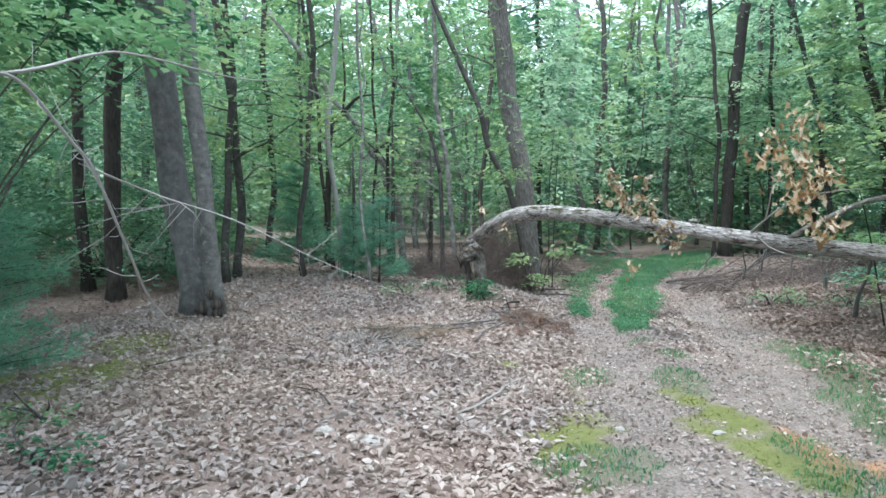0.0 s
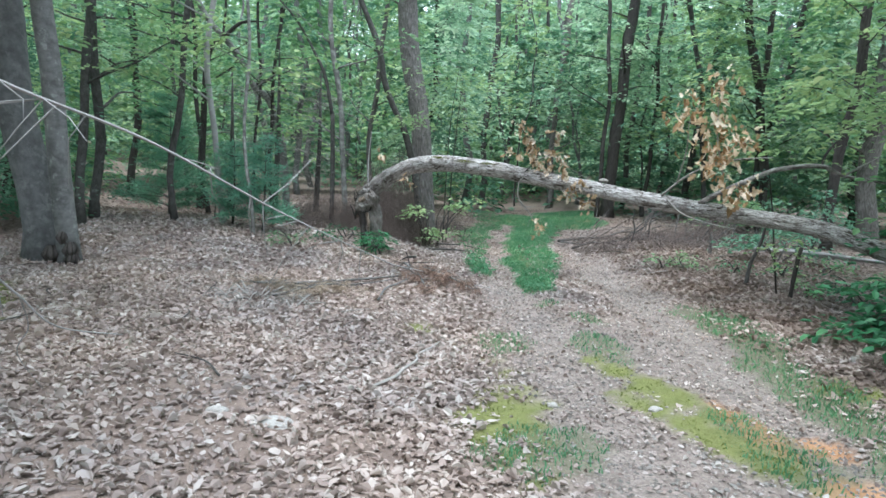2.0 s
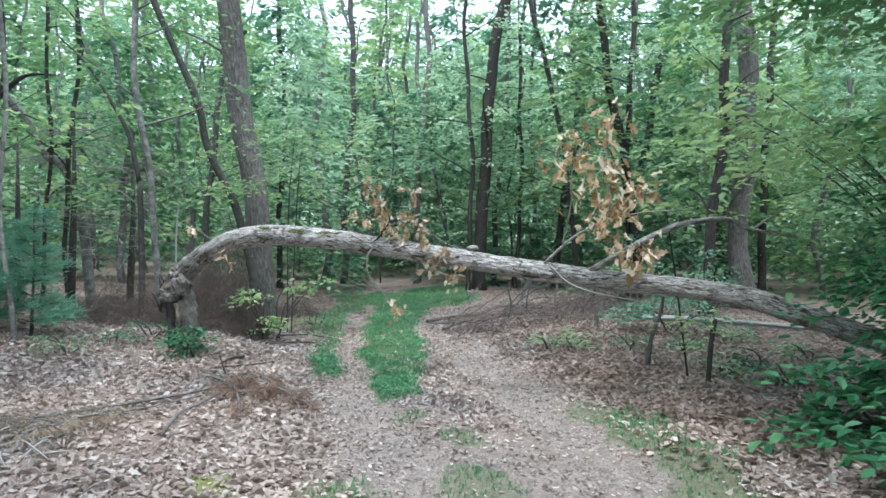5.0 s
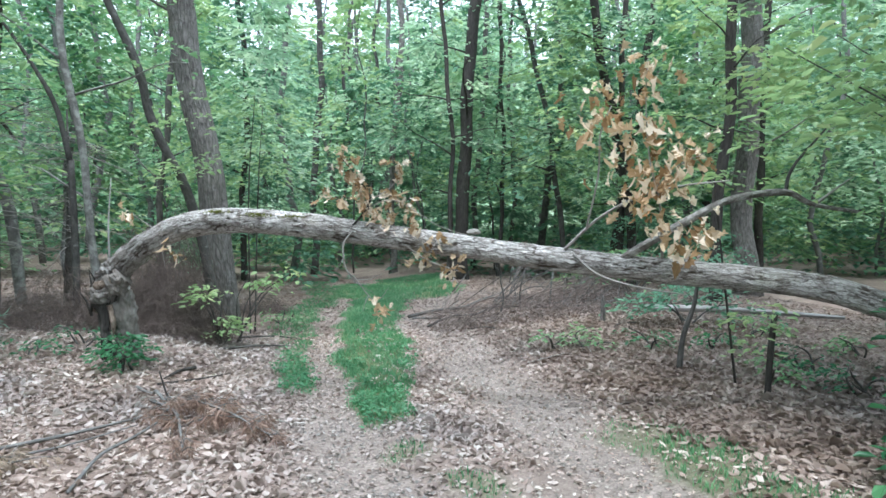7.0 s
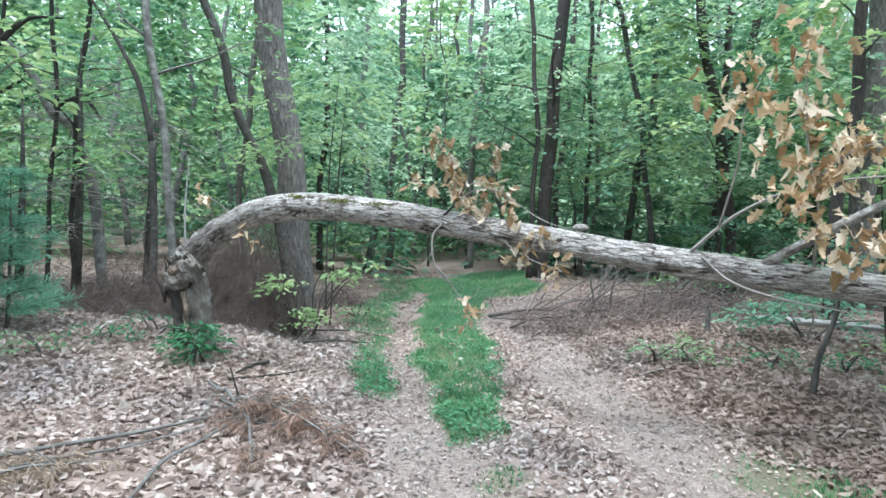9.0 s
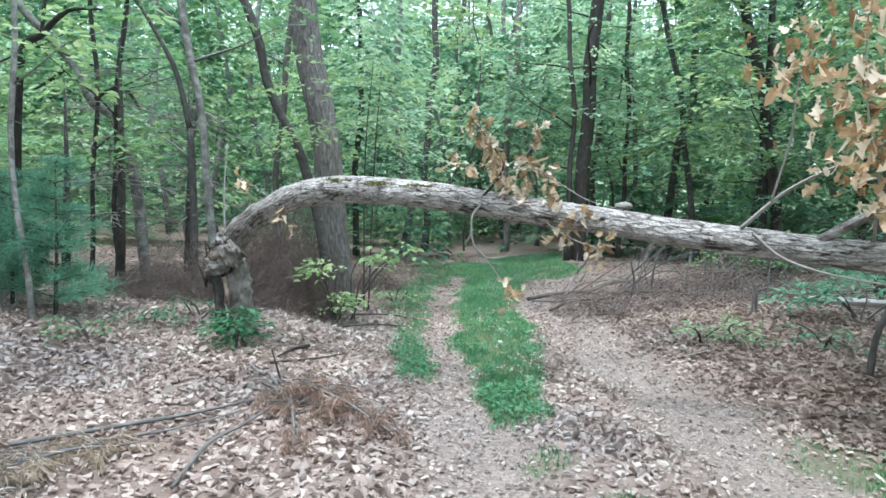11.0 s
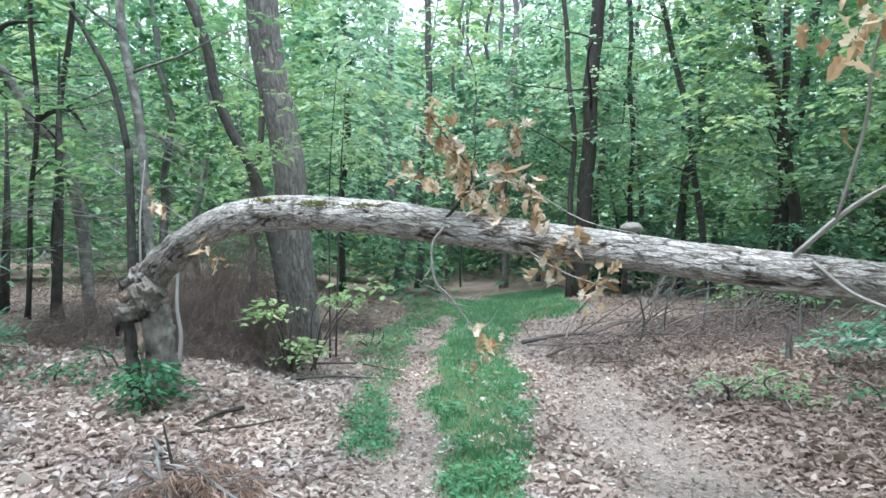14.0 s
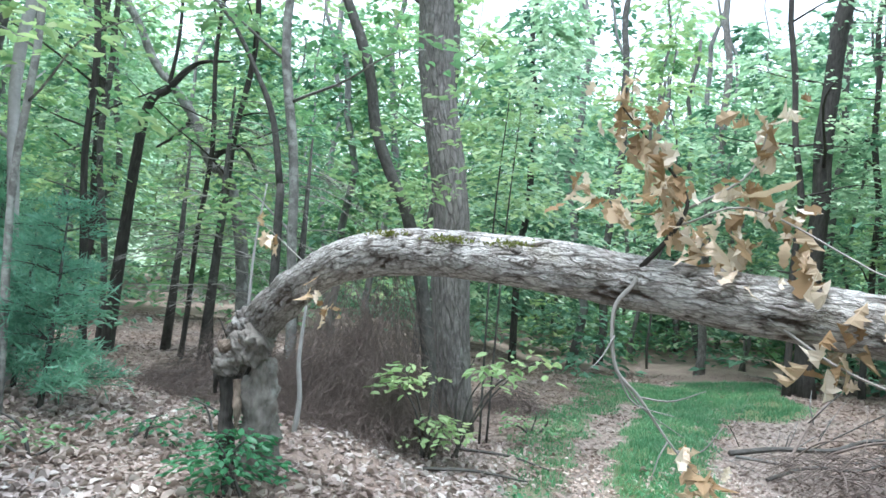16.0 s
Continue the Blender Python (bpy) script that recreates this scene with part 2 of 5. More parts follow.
DISTANCE = distance_mat()
def scaly_mat():
    """Old bark: flaky grey plates parted by thin dark cracks, each plate of its own tone, lichen and moss over them."""
    m, t, b = nodes_of("bark_scaly")
    a = t.nodes.new("ShaderNodeAttribute")
    a.attribute_name = "plate"
    grain = noise_tex(t, 1.0, 8, uv_stretched(t, 110, 45), 0.7)
    blot = noise_tex(t, 1.0, 6, uv_stretched(t, 16, 9), 0.7)
    patches = noise_tex(t, 1.0, 3, uv_stretched(t, 3.5, 2.2), 0.5)
    bent = noise_tex(t, 1.0, 4, uv_stretched(t, 30, 16), 0.6)

    def cells(su, sv, feature):
        w = mix(t, 1.0, uv_stretched(t, su, sv), mix(t, 1.0, bent, (1.7, 0.7, 1.0), "MULTIPLY"), "ADD")
        vor = t.nodes.new("ShaderNodeTexVoronoi")
        vor.feature = feature
        vor.inputs["Scale"].default_value = 1.0
        t.links.new(w, vor.inputs["Vector"])
        return vor

    edge = ramp(t, cells(32, 5, "DISTANCE_TO_EDGE").outputs["Distance"], [(0.0, (0, 0, 0)), (0.17, (1, 1, 1))])
    worn = ramp(t, noise_tex(t, 1.0, 4, uv_stretched(t, 9, 5), 0.6), [(0.38, (0, 0, 0)), (0.54, (1, 1, 1))])
    edge = mix(t, mix(t, 1.0, worn, (0.5, 0.5, 0.5), "MULTIPLY"), edge, (1, 1, 1))
    fine_edge = ramp(t, cells(75, 20, "DISTANCE_TO_EDGE").outputs["Distance"], [(0.0, (0.55, 0.55, 0.55)), (0.14, (1, 1, 1))])
    tone = t.nodes.new("ShaderNodeSeparateColor")
    t.links.new(cells(32, 5, "F1").outputs["Color"], tone.inputs[0])
    top = ramp(t, tone.outputs[0], [(0.0, (0.3, 0.275, 0.25)), (0.4, (0.48, 0.455, 0.425)), (1.0, (0.74, 0.72, 0.69))])
    top = mix(t, 0.5, top, ramp(t, blot, [(0.33, (0.1, 0.085, 0.075)), (0.42, (0.38, 0.35, 0.32)), (0.56, (0.85, 0.83, 0.8))]))
    top = mix(t, 0.3, top, ramp(t, grain, [(0.36, (0.13, 0.115, 0.105)), (0.64, (0.66, 0.63, 0.6))]))
    green = ramp(t, patches, [(0.6, (0, 0, 0)), (0.72, (0.5, 0.5, 0.5))])
    top = mix(t, green, top, (0.2, 0.19, 0.1))
    under = ramp(t, grain, [(0.3, (0.022, 0.018, 0.015)), (0.7, (0.13, 0.1, 0.08))])
    c = mix(t, mix(t, 1.0, edge, fine_edge, "MULTIPLY"), under, top)
    t.links.new(mix(t, a.outputs["Fac"], under, c), b.inputs["Base Color"])
    b.inputs["Roughness"].default_value = 0.92
    b.inputs["Specular IOR Level"].default_value = 0.2
    relief = mix(t, 0.3, mix(t, 1.0, edge, mix(t, 0.5, fine_edge, tone.outputs[1]), "MULTIPLY"), grain)
    bump(t, b, relief, 1.0, 0.03)
    return m


BARK_SCALY = scaly_mat()
GROUND, STONE, FUNGUS = ground_mat(), stone_mat(), fungus_mat()

# ---- mesh builders ----
rng = np.random.default_rng(7)


def smooth(a, lo, hi):
    s = np.clip((np.asarray(a, float) - lo) / (hi - lo), 0, 1)
    return s * s * (3 - 2 * s)


def mesh_from(name, verts, faces, mat, uv=None, shade=True):
    """A mesh of quads (or triangles) from arrays, made in one go."""
    me = bpy.data.meshes.new(name)
    verts, faces = np.asarray(verts, np.float32), np.asarray(faces, np.int32)
    k = faces.shape[1]
    me.vertices.add(len(verts))
    me.vertices.foreach_set("co", verts.ravel())
    me.loops.add(faces.size)
    me.loops.foreach_set("vertex_index", faces.ravel())
    me.polygons.add(len(faces))
    me.polygons.foreach_set("loop_start", np.arange(0, faces.size, k, dtype=np.int32))
    me.polygons.foreach_set("use_smooth", np.full(len(faces), shade))
    if uv is not None:
        me.uv_layers.new(name="UVMap").data.foreach_set("uv", np.asarray(uv, np.float32)[faces.ravel()].ravel())
    me.update(calc_edges=True)
    me.materials.append(mat)
    return me


def thing(name, label, category, at=(0, 0, 0), group="", kind=""):
    ob = new(name)
    ob.location = at
    return tagged(ob, label, category, group, kind)


def child(name, me, parent, label=""):
    ob = new(name, me)
    ob.parent = parent
    ob.location = -Vector(parent.location) if parent.type == "EMPTY" else (0, 0, 0)
    return tagged(ob, label)


def curve_points(ctrl, n):
    """A smooth line through a few control points (Catmull-Rom)."""
    c = np.asarray(ctrl, float)
    c = np.vstack([2 * c[0] - c[1], c, 2 * c[-1] - c[-2]])
    u = np.linspace(0, len(c) - 3 - 1e-6, n)
    i = u.astype(int)
    f = (u - i)[:, None]
    a, b, d, e = c[i], c[i + 1], c[i + 2], c[i + 3]
    return 0.5 * (2 * b + (d - a) * f + (2 * a - 5 * b + 4 * d - e) * f ** 2 + (3 * b - a - 3 * d + e) * f ** 3)


def tube(line, radii, sides=8, rough=0.0, seed=0, flare=0.0, turn=0.0):
    """Verts, quads and uv of a bent tube with an uneven, bark-like outline, closed at both ends by a narrowing ring."""
    p = np.asarray(line, float)
    n = len(p)
    r = np.interp(np.linspace(0, 1, n), np.linspace(0, 1, len(radii)), radii)
    tan = np.gradient(p, axis=0)
    tan /= np.linalg.norm(tan, axis=1)[:, None] + 1e-9
    ref = np.array([0.93, 0.31, 0.2]) if abs(tan[:, 2]).mean() > 0.6 else np.array([0.1, 0.15, 1.0])
    side = np.cross(tan, ref)
    side /= np.linalg.norm(side, axis=1)[:, None]
    up = np.cross(side, tan)
    a = np.linspace(0, 2 * math.pi, sides + 1)
    rg = np.random.default_rng(seed + 11)
    ph = rg.uniform(0, 6.28, 6)
    s = np.concatenate([[0], np.cumsum(np.linalg.norm(np.diff(p, axis=0), axis=1))])[:, None]
    w = 1 + rough * (0.6 * np.sin(3 * a + ph[0] + 0.8 * np.sin(1.1 * s + ph[1])) + 0.45 * np.sin(5 * a + ph[2] - 1.7 * s) + 0.5 * np.sin(2 * a + 2.9 * s + ph[3]) + 0.5 * np.sin(6.1 * s + ph[4]))
    if rough:
        g = rg.normal(0, rough * 0.35, (n, sides))
        w = w + np.hstack([g, g[:, :1]])
    if flare:
        low = np.exp(-s / 0.22)
        w = w * (1 + flare * low * (1 + 0.45 * np.sin(4 * a + ph[5])))
    rr = r[:, None] * w
    v = p[:, None] + rr[..., None] * (np.cos(a + turn)[None, :, None] * side[:, None] + np.sin(a + turn)[None, :, None] * up[:, None])
    v = np.concatenate([p[:1, None] + 0.05 * (v[:1] - p[:1, None]), v, p[-1:, None] + 0.05 * (v[-1:] - p[-1:, None])])
    m = sides + 1
    uv = np.stack(np.broadcast_arrays(a[None] * r.mean() * 1.0, np.concatenate([s[:1], s, s[-1:]])), -1)
    i, j = np.meshgrid(np.arange(n + 1), np.arange(sides), indexing="ij")
    q = np.stack([i * m + j, i * m + j + 1, (i + 1) * m + j + 1, (i + 1) * m + j], -1).reshape(-1, 4)
    return v.reshape(-1, 3), q, uv.reshape(-1, 2)


def joined(parts):
    vs, fs, us, k = [], [], [], 0
    for v, f, u in parts:
        vs.append(v), fs.append(f + k), us.append(u)
        k += len(v)
    return np.vstack(vs), np.vstack(fs), np.vstack(us)


def stem(name, line, radii, mat, parent, sides=8, rough=0.03, seed=0, flare=0.0, label=""):
    v, f, u = tube(line, radii, sides, rough, seed, flare)
    return child(name, mesh_from(name, v, f, mat, u), parent, label)


def leaf_arrays(pos, yaw, pitch, roll, size, ratio=0.5, curl=0.15):
    """Leaves: two halves folded along the midrib, six corners each."""
    n = len(pos)
    tmpl = np.array([(0, 0, 0), (0.3, -0.5, 1), (0.72, -0.38, 1), (1, 0, -0.6), (0.72, 0.38, 1), (0.3, 0.5, 1)])
    L = np.tile(tmpl, (n, 1, 1))
    L[..., 1] *= np.reshape(ratio, (-1, 1))
    L[..., 2] *= np.reshape(curl, (-1, 1))
    cr, sr = np.cos(roll)[:, None], np.sin(roll)[:, None]
    x, y, z = L[..., 0], L[..., 1] * cr - L[..., 2] * sr, L[..., 1] * sr + L[..., 2] * cr
    cp, sp = np.cos(pitch)[:, None], np.sin(pitch)[:, None]
    x, z = x * cp - z * sp, x * sp + z * cp
    cy, sy = np.cos(yaw)[:, None], np.sin(yaw)[:, None]
    x, y = x * cy - y * sy, x * sy + y * cy
    v = np.stack([x, y, z], -1) * np.reshape(size, (-1, 1, 1)) + pos[:, None]
    k = np.arange(n)[:, None] * 6
    f = np.stack([k + [0, 1, 2, 3], k + [0, 3, 4, 5]], 1).reshape(-1, 4)
    return v.reshape(-1, 3), f


def lobed_leaves(pos, yaw, pitch, roll, size, rg):
    """Withered oak leaves: a lobed outline to both sides of a midrib that curls."""
    n = len(pos)
    st = np.array([0, 0.14, 0.28, 0.42, 0.56, 0.7, 0.85, 1.0])
    wd = np.array([0.02, 0.1, 0.3, 0.16, 0.38, 0.2, 0.28, 0.02])
    m = len(st)
    bend, cup = rg.normal(0.8, 0.8, (n, 1)), rg.normal(0.6, 0.5, (n, 1))
    wide = wd * rg.uniform(0.7, 1.2, (n, m))
    mx, mz = st - 0.12 * bend ** 2 * st ** 2, -bend * st ** 2 * 0.6
    L = np.stack([np.stack([mx, sgn * wide * 0.9, mz + cup * wide * (1 + 0.6 * rg.normal(0, 1, (n, m)))], -1) if sgn else np.stack([mx, 0 * mx, mz], -1) for sgn in (-1, 0, 1)], 1)
    L = L.reshape(n, -1, 3)
    cr, sr = np.cos(roll)[:, None], np.sin(roll)[:, None]
    x, y, z = L[..., 0], L[..., 1] * cr - L[..., 2] * sr, L[..., 1] * sr + L[..., 2] * cr
    cp, sp = np.cos(pitch)[:, None], np.sin(pitch)[:, None]
    x, z = x * cp - z * sp, x * sp + z * cp
    cy, sy = np.cos(yaw)[:, None], np.sin(yaw)[:, None]
    x, y = x * cy - y * sy, x * sy + y * cy
    v = np.stack([x, y, z], -1) * np.reshape(size, (-1, 1, 1)) + pos[:, None]
    i = np.arange(m - 1)
    q = np.concatenate([np.stack([r * m + i, r * m + i + 1, (r + 1) * m + i + 1, (r + 1) * m + i], -1) for r in (0, 1)])
    f = (np.arange(n)[:, None, None] * 3 * m + q[None]).reshape(-1, 4)
    return v.reshape(-1, 3), f


def spray_leaves(centres, yaws, scale, per=22, size=0.1, ratio=0.5, droop=0.25, flat=0.25, rg=rng):
    """Flat, layered sprays: leaves to both sides along a twig and its side twigs."""
    m = len(centres)
    along = np.tile(np.linspace(0.05, 1, per), (m, 1)) + rg.normal(0, 0.05, (m, per))
    sidew = np.where(np.arange(per) % 2 == 0, 1.0, -1.0)[None] * rg.uniform(0.02, 0.55, (m, per)) * (1.1 - 0.75 * along)
    sc = np.reshape(scale, (-1, 1))
    lx, ly = (along - 0.3) * sc, sidew * sc
    lz = -droop * along ** 2 * sc + rg.normal(0, 0.06, (m, per)) * sc
    cy, sy = np.cos(yaws)[:, None], np.sin(yaws)[:, None]
    pos = np.stack([centres[:, :1] + lx * cy - ly * sy, centres[:, 1:2] + lx * sy + ly * cy, centres[:, 2:] + lz], -1).reshape(-1, 3)
    yaw = (yaws[:, None] + np.sign(sidew) * rg.uniform(0.4, 1.2, (m, per)) + rg.normal(0, 0.25, (m, per))).ravel()
    k = m * per
    pitch = rg.normal(-0.18, 0.22, k)
    roll = rg.normal(0, flat, k)
    return leaf_arrays(pos, yaw, pitch, roll, size * rg.uniform(0.65, 1.3, k), ratio, rg.normal(0.08, 0.08, k))


def value_noise(p, seed=0):
    """Smooth noise of points (n, 3), from -1 to 1."""
    i = np.floor(p).astype(np.int64)
    f = p - i
    f = f * f * (3 - 2 * f)
    out = np.zeros(len(p))
    for c in range(8):
        d = np.array([c & 1, c >> 1 & 1, c >> 2 & 1])
        q = i + d
        h = (q[:, 0] * 374761393 + q[:, 1] * 668265263 + q[:, 2] * 1274126177 + seed * 7919) & 0xFFFFFFFF
        h = ((h ^ (h >> 13)) * 1274126177) & 0xFFFFFFFF
        h = (h ^ (h >> 16)) & 0xFFFF
        out += (h / 32767.5 - 1) * np.prod(np.where(d, f, 1 - f), axis=1)
    return out


def quad_leaves(pos, yaw, pitch, roll, size, ratio=0.55):
    """Small far leaves: one folded quad each."""
    n = len(pos)
    L = np.tile(np.array([(0, 0, 0), (0.45, -0.5, 0.08), (1, 0, -0.05), (0.45, 0.5, 0.08)]), (n, 1, 1))
    L[..., 1] *= ratio
    cr, sr = np.cos(roll)[:, None], np.sin(roll)[:, None]
    x, y, z = L[..., 0], L[..., 1] * cr - L[..., 2] * sr, L[..., 1] * sr + L[..., 2] * cr
    cp, sp = np.cos(pitch)[:, None], np.sin(pitch)[:, None]
    x, z = x * cp - z * sp, x * sp + z * cp
    cy, sy = np.cos(yaw)[:, None], np.sin(yaw)[:, None]
    x, y = x * cy - y * sy, x * sy + y * cy
    v = np.stack([x, y, z], -1) * np.reshape(size, (-1, 1, 1)) + pos[:, None]
    return v.reshape(-1, 3), np.arange(n * 4).reshape(-1, 4)


# ---- the ground ----
def ground_z(x, y):
    x, y = np.asarray(x, float), np.asarray(y, float)
    right = 0.24 * smooth(x - 0.06 * np.maximum(y - 8, 0), 2.5, 4.6)
    left = 0.24 * smooth(y, 9.0, 12.2) * smooth(-x, -0.5, 0.8)
    swell = 0.05 * np.sin(0.9 * x + 0.4 * y) * np.sin(0.55 * y - 0.3 * x + 1.0)
    ruts = -0.04 * (np.exp(-((x - rut_l(y)) / 0.28) ** 2) + np.exp(-((x - rut_r(y)) / 0.32) ** 2))
    far = 0.02 * np.maximum(np.hypot(x, y - 8) - 22, 0)
    return right + left + swell + ruts + np.minimum(far, 6)


def rut_l(y):
    return np.interp(y, (0, 5, 10, 12.6, 16, 21), (1.2, 1.25, 1.25, 1.42, 1.85, 3.2))


def rut_r(y):
    return np.interp(y, (0, 5, 11, 14, 17, 21), (2.6, 2.65, 2.9, 3.2, 4.2, 6.0))


def hump(y):
    return np.interp(y, (5, 8.6, 10, 11.2, 14, 17, 21), (1.8, 1.55, 1.75, 1.9, 2.2, 2.9, 4.5))


def patch(x, y, cx, cy, rx, ry, turn=0.0):
    c, s = math.cos(turn), math.sin(turn)
    u, v = ((x - cx) * c + (y - cy) * s) / rx, (-(x - cx) * s + (y - cy) * c) / ry
    return u * u + v * v


def wob(x, y, k=1.0):
    return 0.30 * np.sin(3.1 * k * x + 1.7 * k * y) + 0.25 * np.sin(-2.3 * k * x + 4.1 * k * y + 1) + 0.22 * np.sin(7.3 * k * x + 5.9 * k * y + 2) + 0.16 * np.sin(13 * k * x - 11 * k * y)


def moss_zone(x, y):
    d = np.minimum.reduce([patch(x, y, 0.72, 4.75, 0.33, 0.95), patch(x, y, 2.05, 4.75, 0.36, 1.15, 0.25), patch(x, y, 1.75, 5.75, 0.25, 0.45, 0.2), patch(x, y, 0.1, 6.75, 0.17, 0.2), patch(x, y, 3.35, 5.3, 0.25, 0.3), patch(x, y, -3.9, 5.2, 0.6, 1.2), patch(x, y, -4.4, 7.0, 0.7, 0.8)])
    return 1 - smooth(d + wob(x, y, 1.3) * 0.9 + wob(x, y, 4.1) * 0.8, 0.2, 1.2)


def clay_zone(x, y):
    d = np.minimum.reduce([patch(x, y, 2.35, 4.7, 0.16, 0.55, 0.2), patch(x, y, 2.7, 4.4, 0.2, 0.22), patch(x, y, 2.6, 3.6, 0.3, 0.5)])
    return 1 - smooth(d + wob(x, y, 1.7) * 0.8, 0.5, 1.2)


def gravel_zone(x, y):
    w = 0.14 * wob(x, y, 1.2)
    g = np.maximum(np.exp(-((x - rut_l(y) + w) / 0.42) ** 4), np.exp(-((x - rut_r(y) + w) / 0.45) ** 4))
    whole = np.exp(-((x - rut_l(y) - 0.6 + w) / 1.2) ** 6) * smooth(-y, -8.6, -6.5) * 0.8
    return np.maximum(g * (0.75 + 0.25 * smooth(-y, -13, -8)), whole)


def turf_zone(x, y):
    """Grass between and beside the ruts, 1 where it is thick."""
    mid = (x - hump(y)) / np.interp(y, (8.6, 9.4, 10.6, 11.2, 14, 17, 21), (0.16, 0.25, 0.36, 0.45, 0.45, 0.6, 1.0))
    a = (1 - smooth(np.abs(mid) + 0.35 * wob(x, y, 1.5), 0.75, 1.2)) * smooth(y, 8.5, 8.9)
    b = (1 - smooth(np.abs((x - np.interp(y, (9.7, 12, 15.8, 18), (0.95, 1.0, 1.25, 1.9))) / np.interp(y, (10, 12, 13.2, 16), (0.16, 0.18, 0.3, 0.38))) + 0.5 * wob(x, y, 1.4), 0.6, 1.3)) * smooth(y, 9.6, 10.1) * 0.7
    far = (1 - smooth(patch(x, y, 3.5, 19.0, 1.5, 2.2, 0.3), 0.6, 1.1))
    st = (1 - smooth(np.abs((x - 3.2 - 0.1 * np.sin(y)) / 0.26) + 0.7 * wob(x, y, 1.6), 0.7, 1.3)) * smooth(y, 3.2, 4.0) * smooth(-y, -8.6, -7.6) * 0.7
    tufts = np.minimum.reduce([patch(x, y, 1.75, 6.3, 0.25, 0.45), patch(x, y, 1.85, 7.3, 0.22, 0.3), patch(x, y, 0.85, 6.4, 0.3, 0.45), patch(x, y, 1.55, 8.0, 0.2, 0.25), patch(x, y, 0.85, 4.1, 0.4, 0.5), patch(x, y, 2.3, 4.3, 0.35, 0.6), patch(x, y, 4.2, 5.0, 0.6, 0.7)])
    return np.maximum.reduce([a, b, far, st, (1 - smooth(tufts + 0.8 * wob(x, y, 1.5), 0.5, 1.2)) * 0.55])


def build_ground():
    near_x, near_y = np.arange(-9, 9.01, 0.09), np.arange(-3, 20.01, 0.09)
    grow = np.cumsum(0.15 * 1.16 ** np.arange(44))
    xs = np.concatenate([-9 - grow[::-1], near_x, 9 + grow])
    ys = np.concatenate([-3 - grow[::-1], near_y, 20 + grow])
    X, Y = np.meshgrid(xs, ys)
    Z = ground_z(X, Y)
    close = (np.abs(X) < 9.2) & (Y > -3.2) & (Y < 20.2)
    Z = Z + np.where(close, rng.normal(0, 0.007, X.shape), 0)
    n, m = X.shape
    i, j = np.meshgrid(np.arange(n - 1), np.arange(m - 1), indexing="ij")
    q = np.stack([i * m + j, i * m + j + 1, (i + 1) * m + j + 1, (i + 1) * m + j], -1).reshape(-1, 4)
    me = mesh_from("ground", np.stack([X, Y, Z], -1).reshape(-1, 3), q, GROUND)
    for name, fn in (("gravel", gravel_zone), ("moss", moss_zone), ("clay", clay_zone), ("turf", turf_zone)):
        vals = np.where(close, fn(X, Y), 0)
        me.attributes.new(name, "FLOAT", "POINT").data.foreach_set("value", vals.ravel().astype(np.float32))
    return tagged(new("ground", me), "forest floor of brown leaf litter, gravel ruts, moss and clay", "ground", kind="structure")


build_ground()


# ---- trees ----
def tree_line(x, y, lean, bow, height, n=26, wander=0.03, seed=0):
    """The middle line of a trunk: leaning by so much a metre, and bowed."""
    z = np.linspace(-0.15, height, n)
    rg = np.random.default_rng(seed)
    ph = rg.uniform(0, 6, 4)
    zz = np.maximum(z, 0)
    dx = lean[0] * zz + bow[0] * zz ** 2 + wander * np.sin(0.9 * zz + ph[0]) * np.minimum(zz, 1) + 0.4 * wander * np.sin(2.7 * zz + ph[1])
    dy = lean[1] * zz + bow[1] * zz ** 2 + wander * np.sin(0.8 * zz + ph[2]) * np.minimum(zz, 1)
    return np.stack([x + dx, y + dy, z + float(ground_z(x, y))], -1)


def limb_line(start, yaw, rise, length, seed, n=9, droop=0.1):
    rg = np.random.default_rng(seed)
    s = np.linspace(0, 1, n)
    ph = rg.uniform(0, 6)
    kink = 0.06 * length * np.sin(5 * s + ph) * s
    out = length * s
    return np.stack([start[0] + out * math.cos(yaw) - kink * math.sin(yaw), start[1] + out * math.sin(yaw) + kink * math.cos(yaw), start[2] + rise * length * s - droop * length * s ** 2 + 0.04 * length * np.sin(7 * s + 2 * ph) * s], -1)


def tree(name, label, x, y, dia, height, mat, leafmat=None, lean=(0, 0), bow=(0, 0), crown=(2.5, 8.0), spread=1.6, limbs=6, sprays=60, per=20, size=0.1, seed=1, flare=0.35, sides=12, rough=0.05, limb_from=None, droop=0.2, away=None, taper=0.45, wander=0.02):
    rg = np.random.default_rng(seed * 17 + 3)
    t = thing(name, label, "tree", (x, y, float(ground_z(x, y))))
    line = tree_line(x, y, lean, bow, height, seed=seed, wander=wander + 0.12 * dia)
    stem("trunk", line, [dia / 2, dia / 2 * 0.92, dia / 2 * 0.8, dia / 2 * taper], mat, t, sides, rough, seed, flare)
    base = float(ground_z(x, y))
    lo = limb_from if limb_from is not None else crown[0]
    spots, syaw = [], []
    for k in range(limbs):
        h = lo + (min(crown[1], height) - lo) * (k + rg.uniform(0.1, 0.9)) / max(limbs, 1)
        i = int(np.clip((h + 0.15) / (height + 0.15) * len(line), 0, len(line) - 1))
        yaw = rg.uniform(0, 6.28) if away is None else away + rg.normal(0, 0.8)
        length = spread * rg.uniform(0.6, 1.25) * (1.1 - 0.4 * (h / max(crown[1], 1)))
        ll = limb_line(line[i], yaw, rg.uniform(0.15, 0.7), length, seed * 31 + k)
        r0 = min(dia * 0.2, 0.014 * length + 0.006)
        stem("limb", ll, [r0, r0 * 0.6, r0 * 0.25], mat, t, 5, 0.02, seed + k)
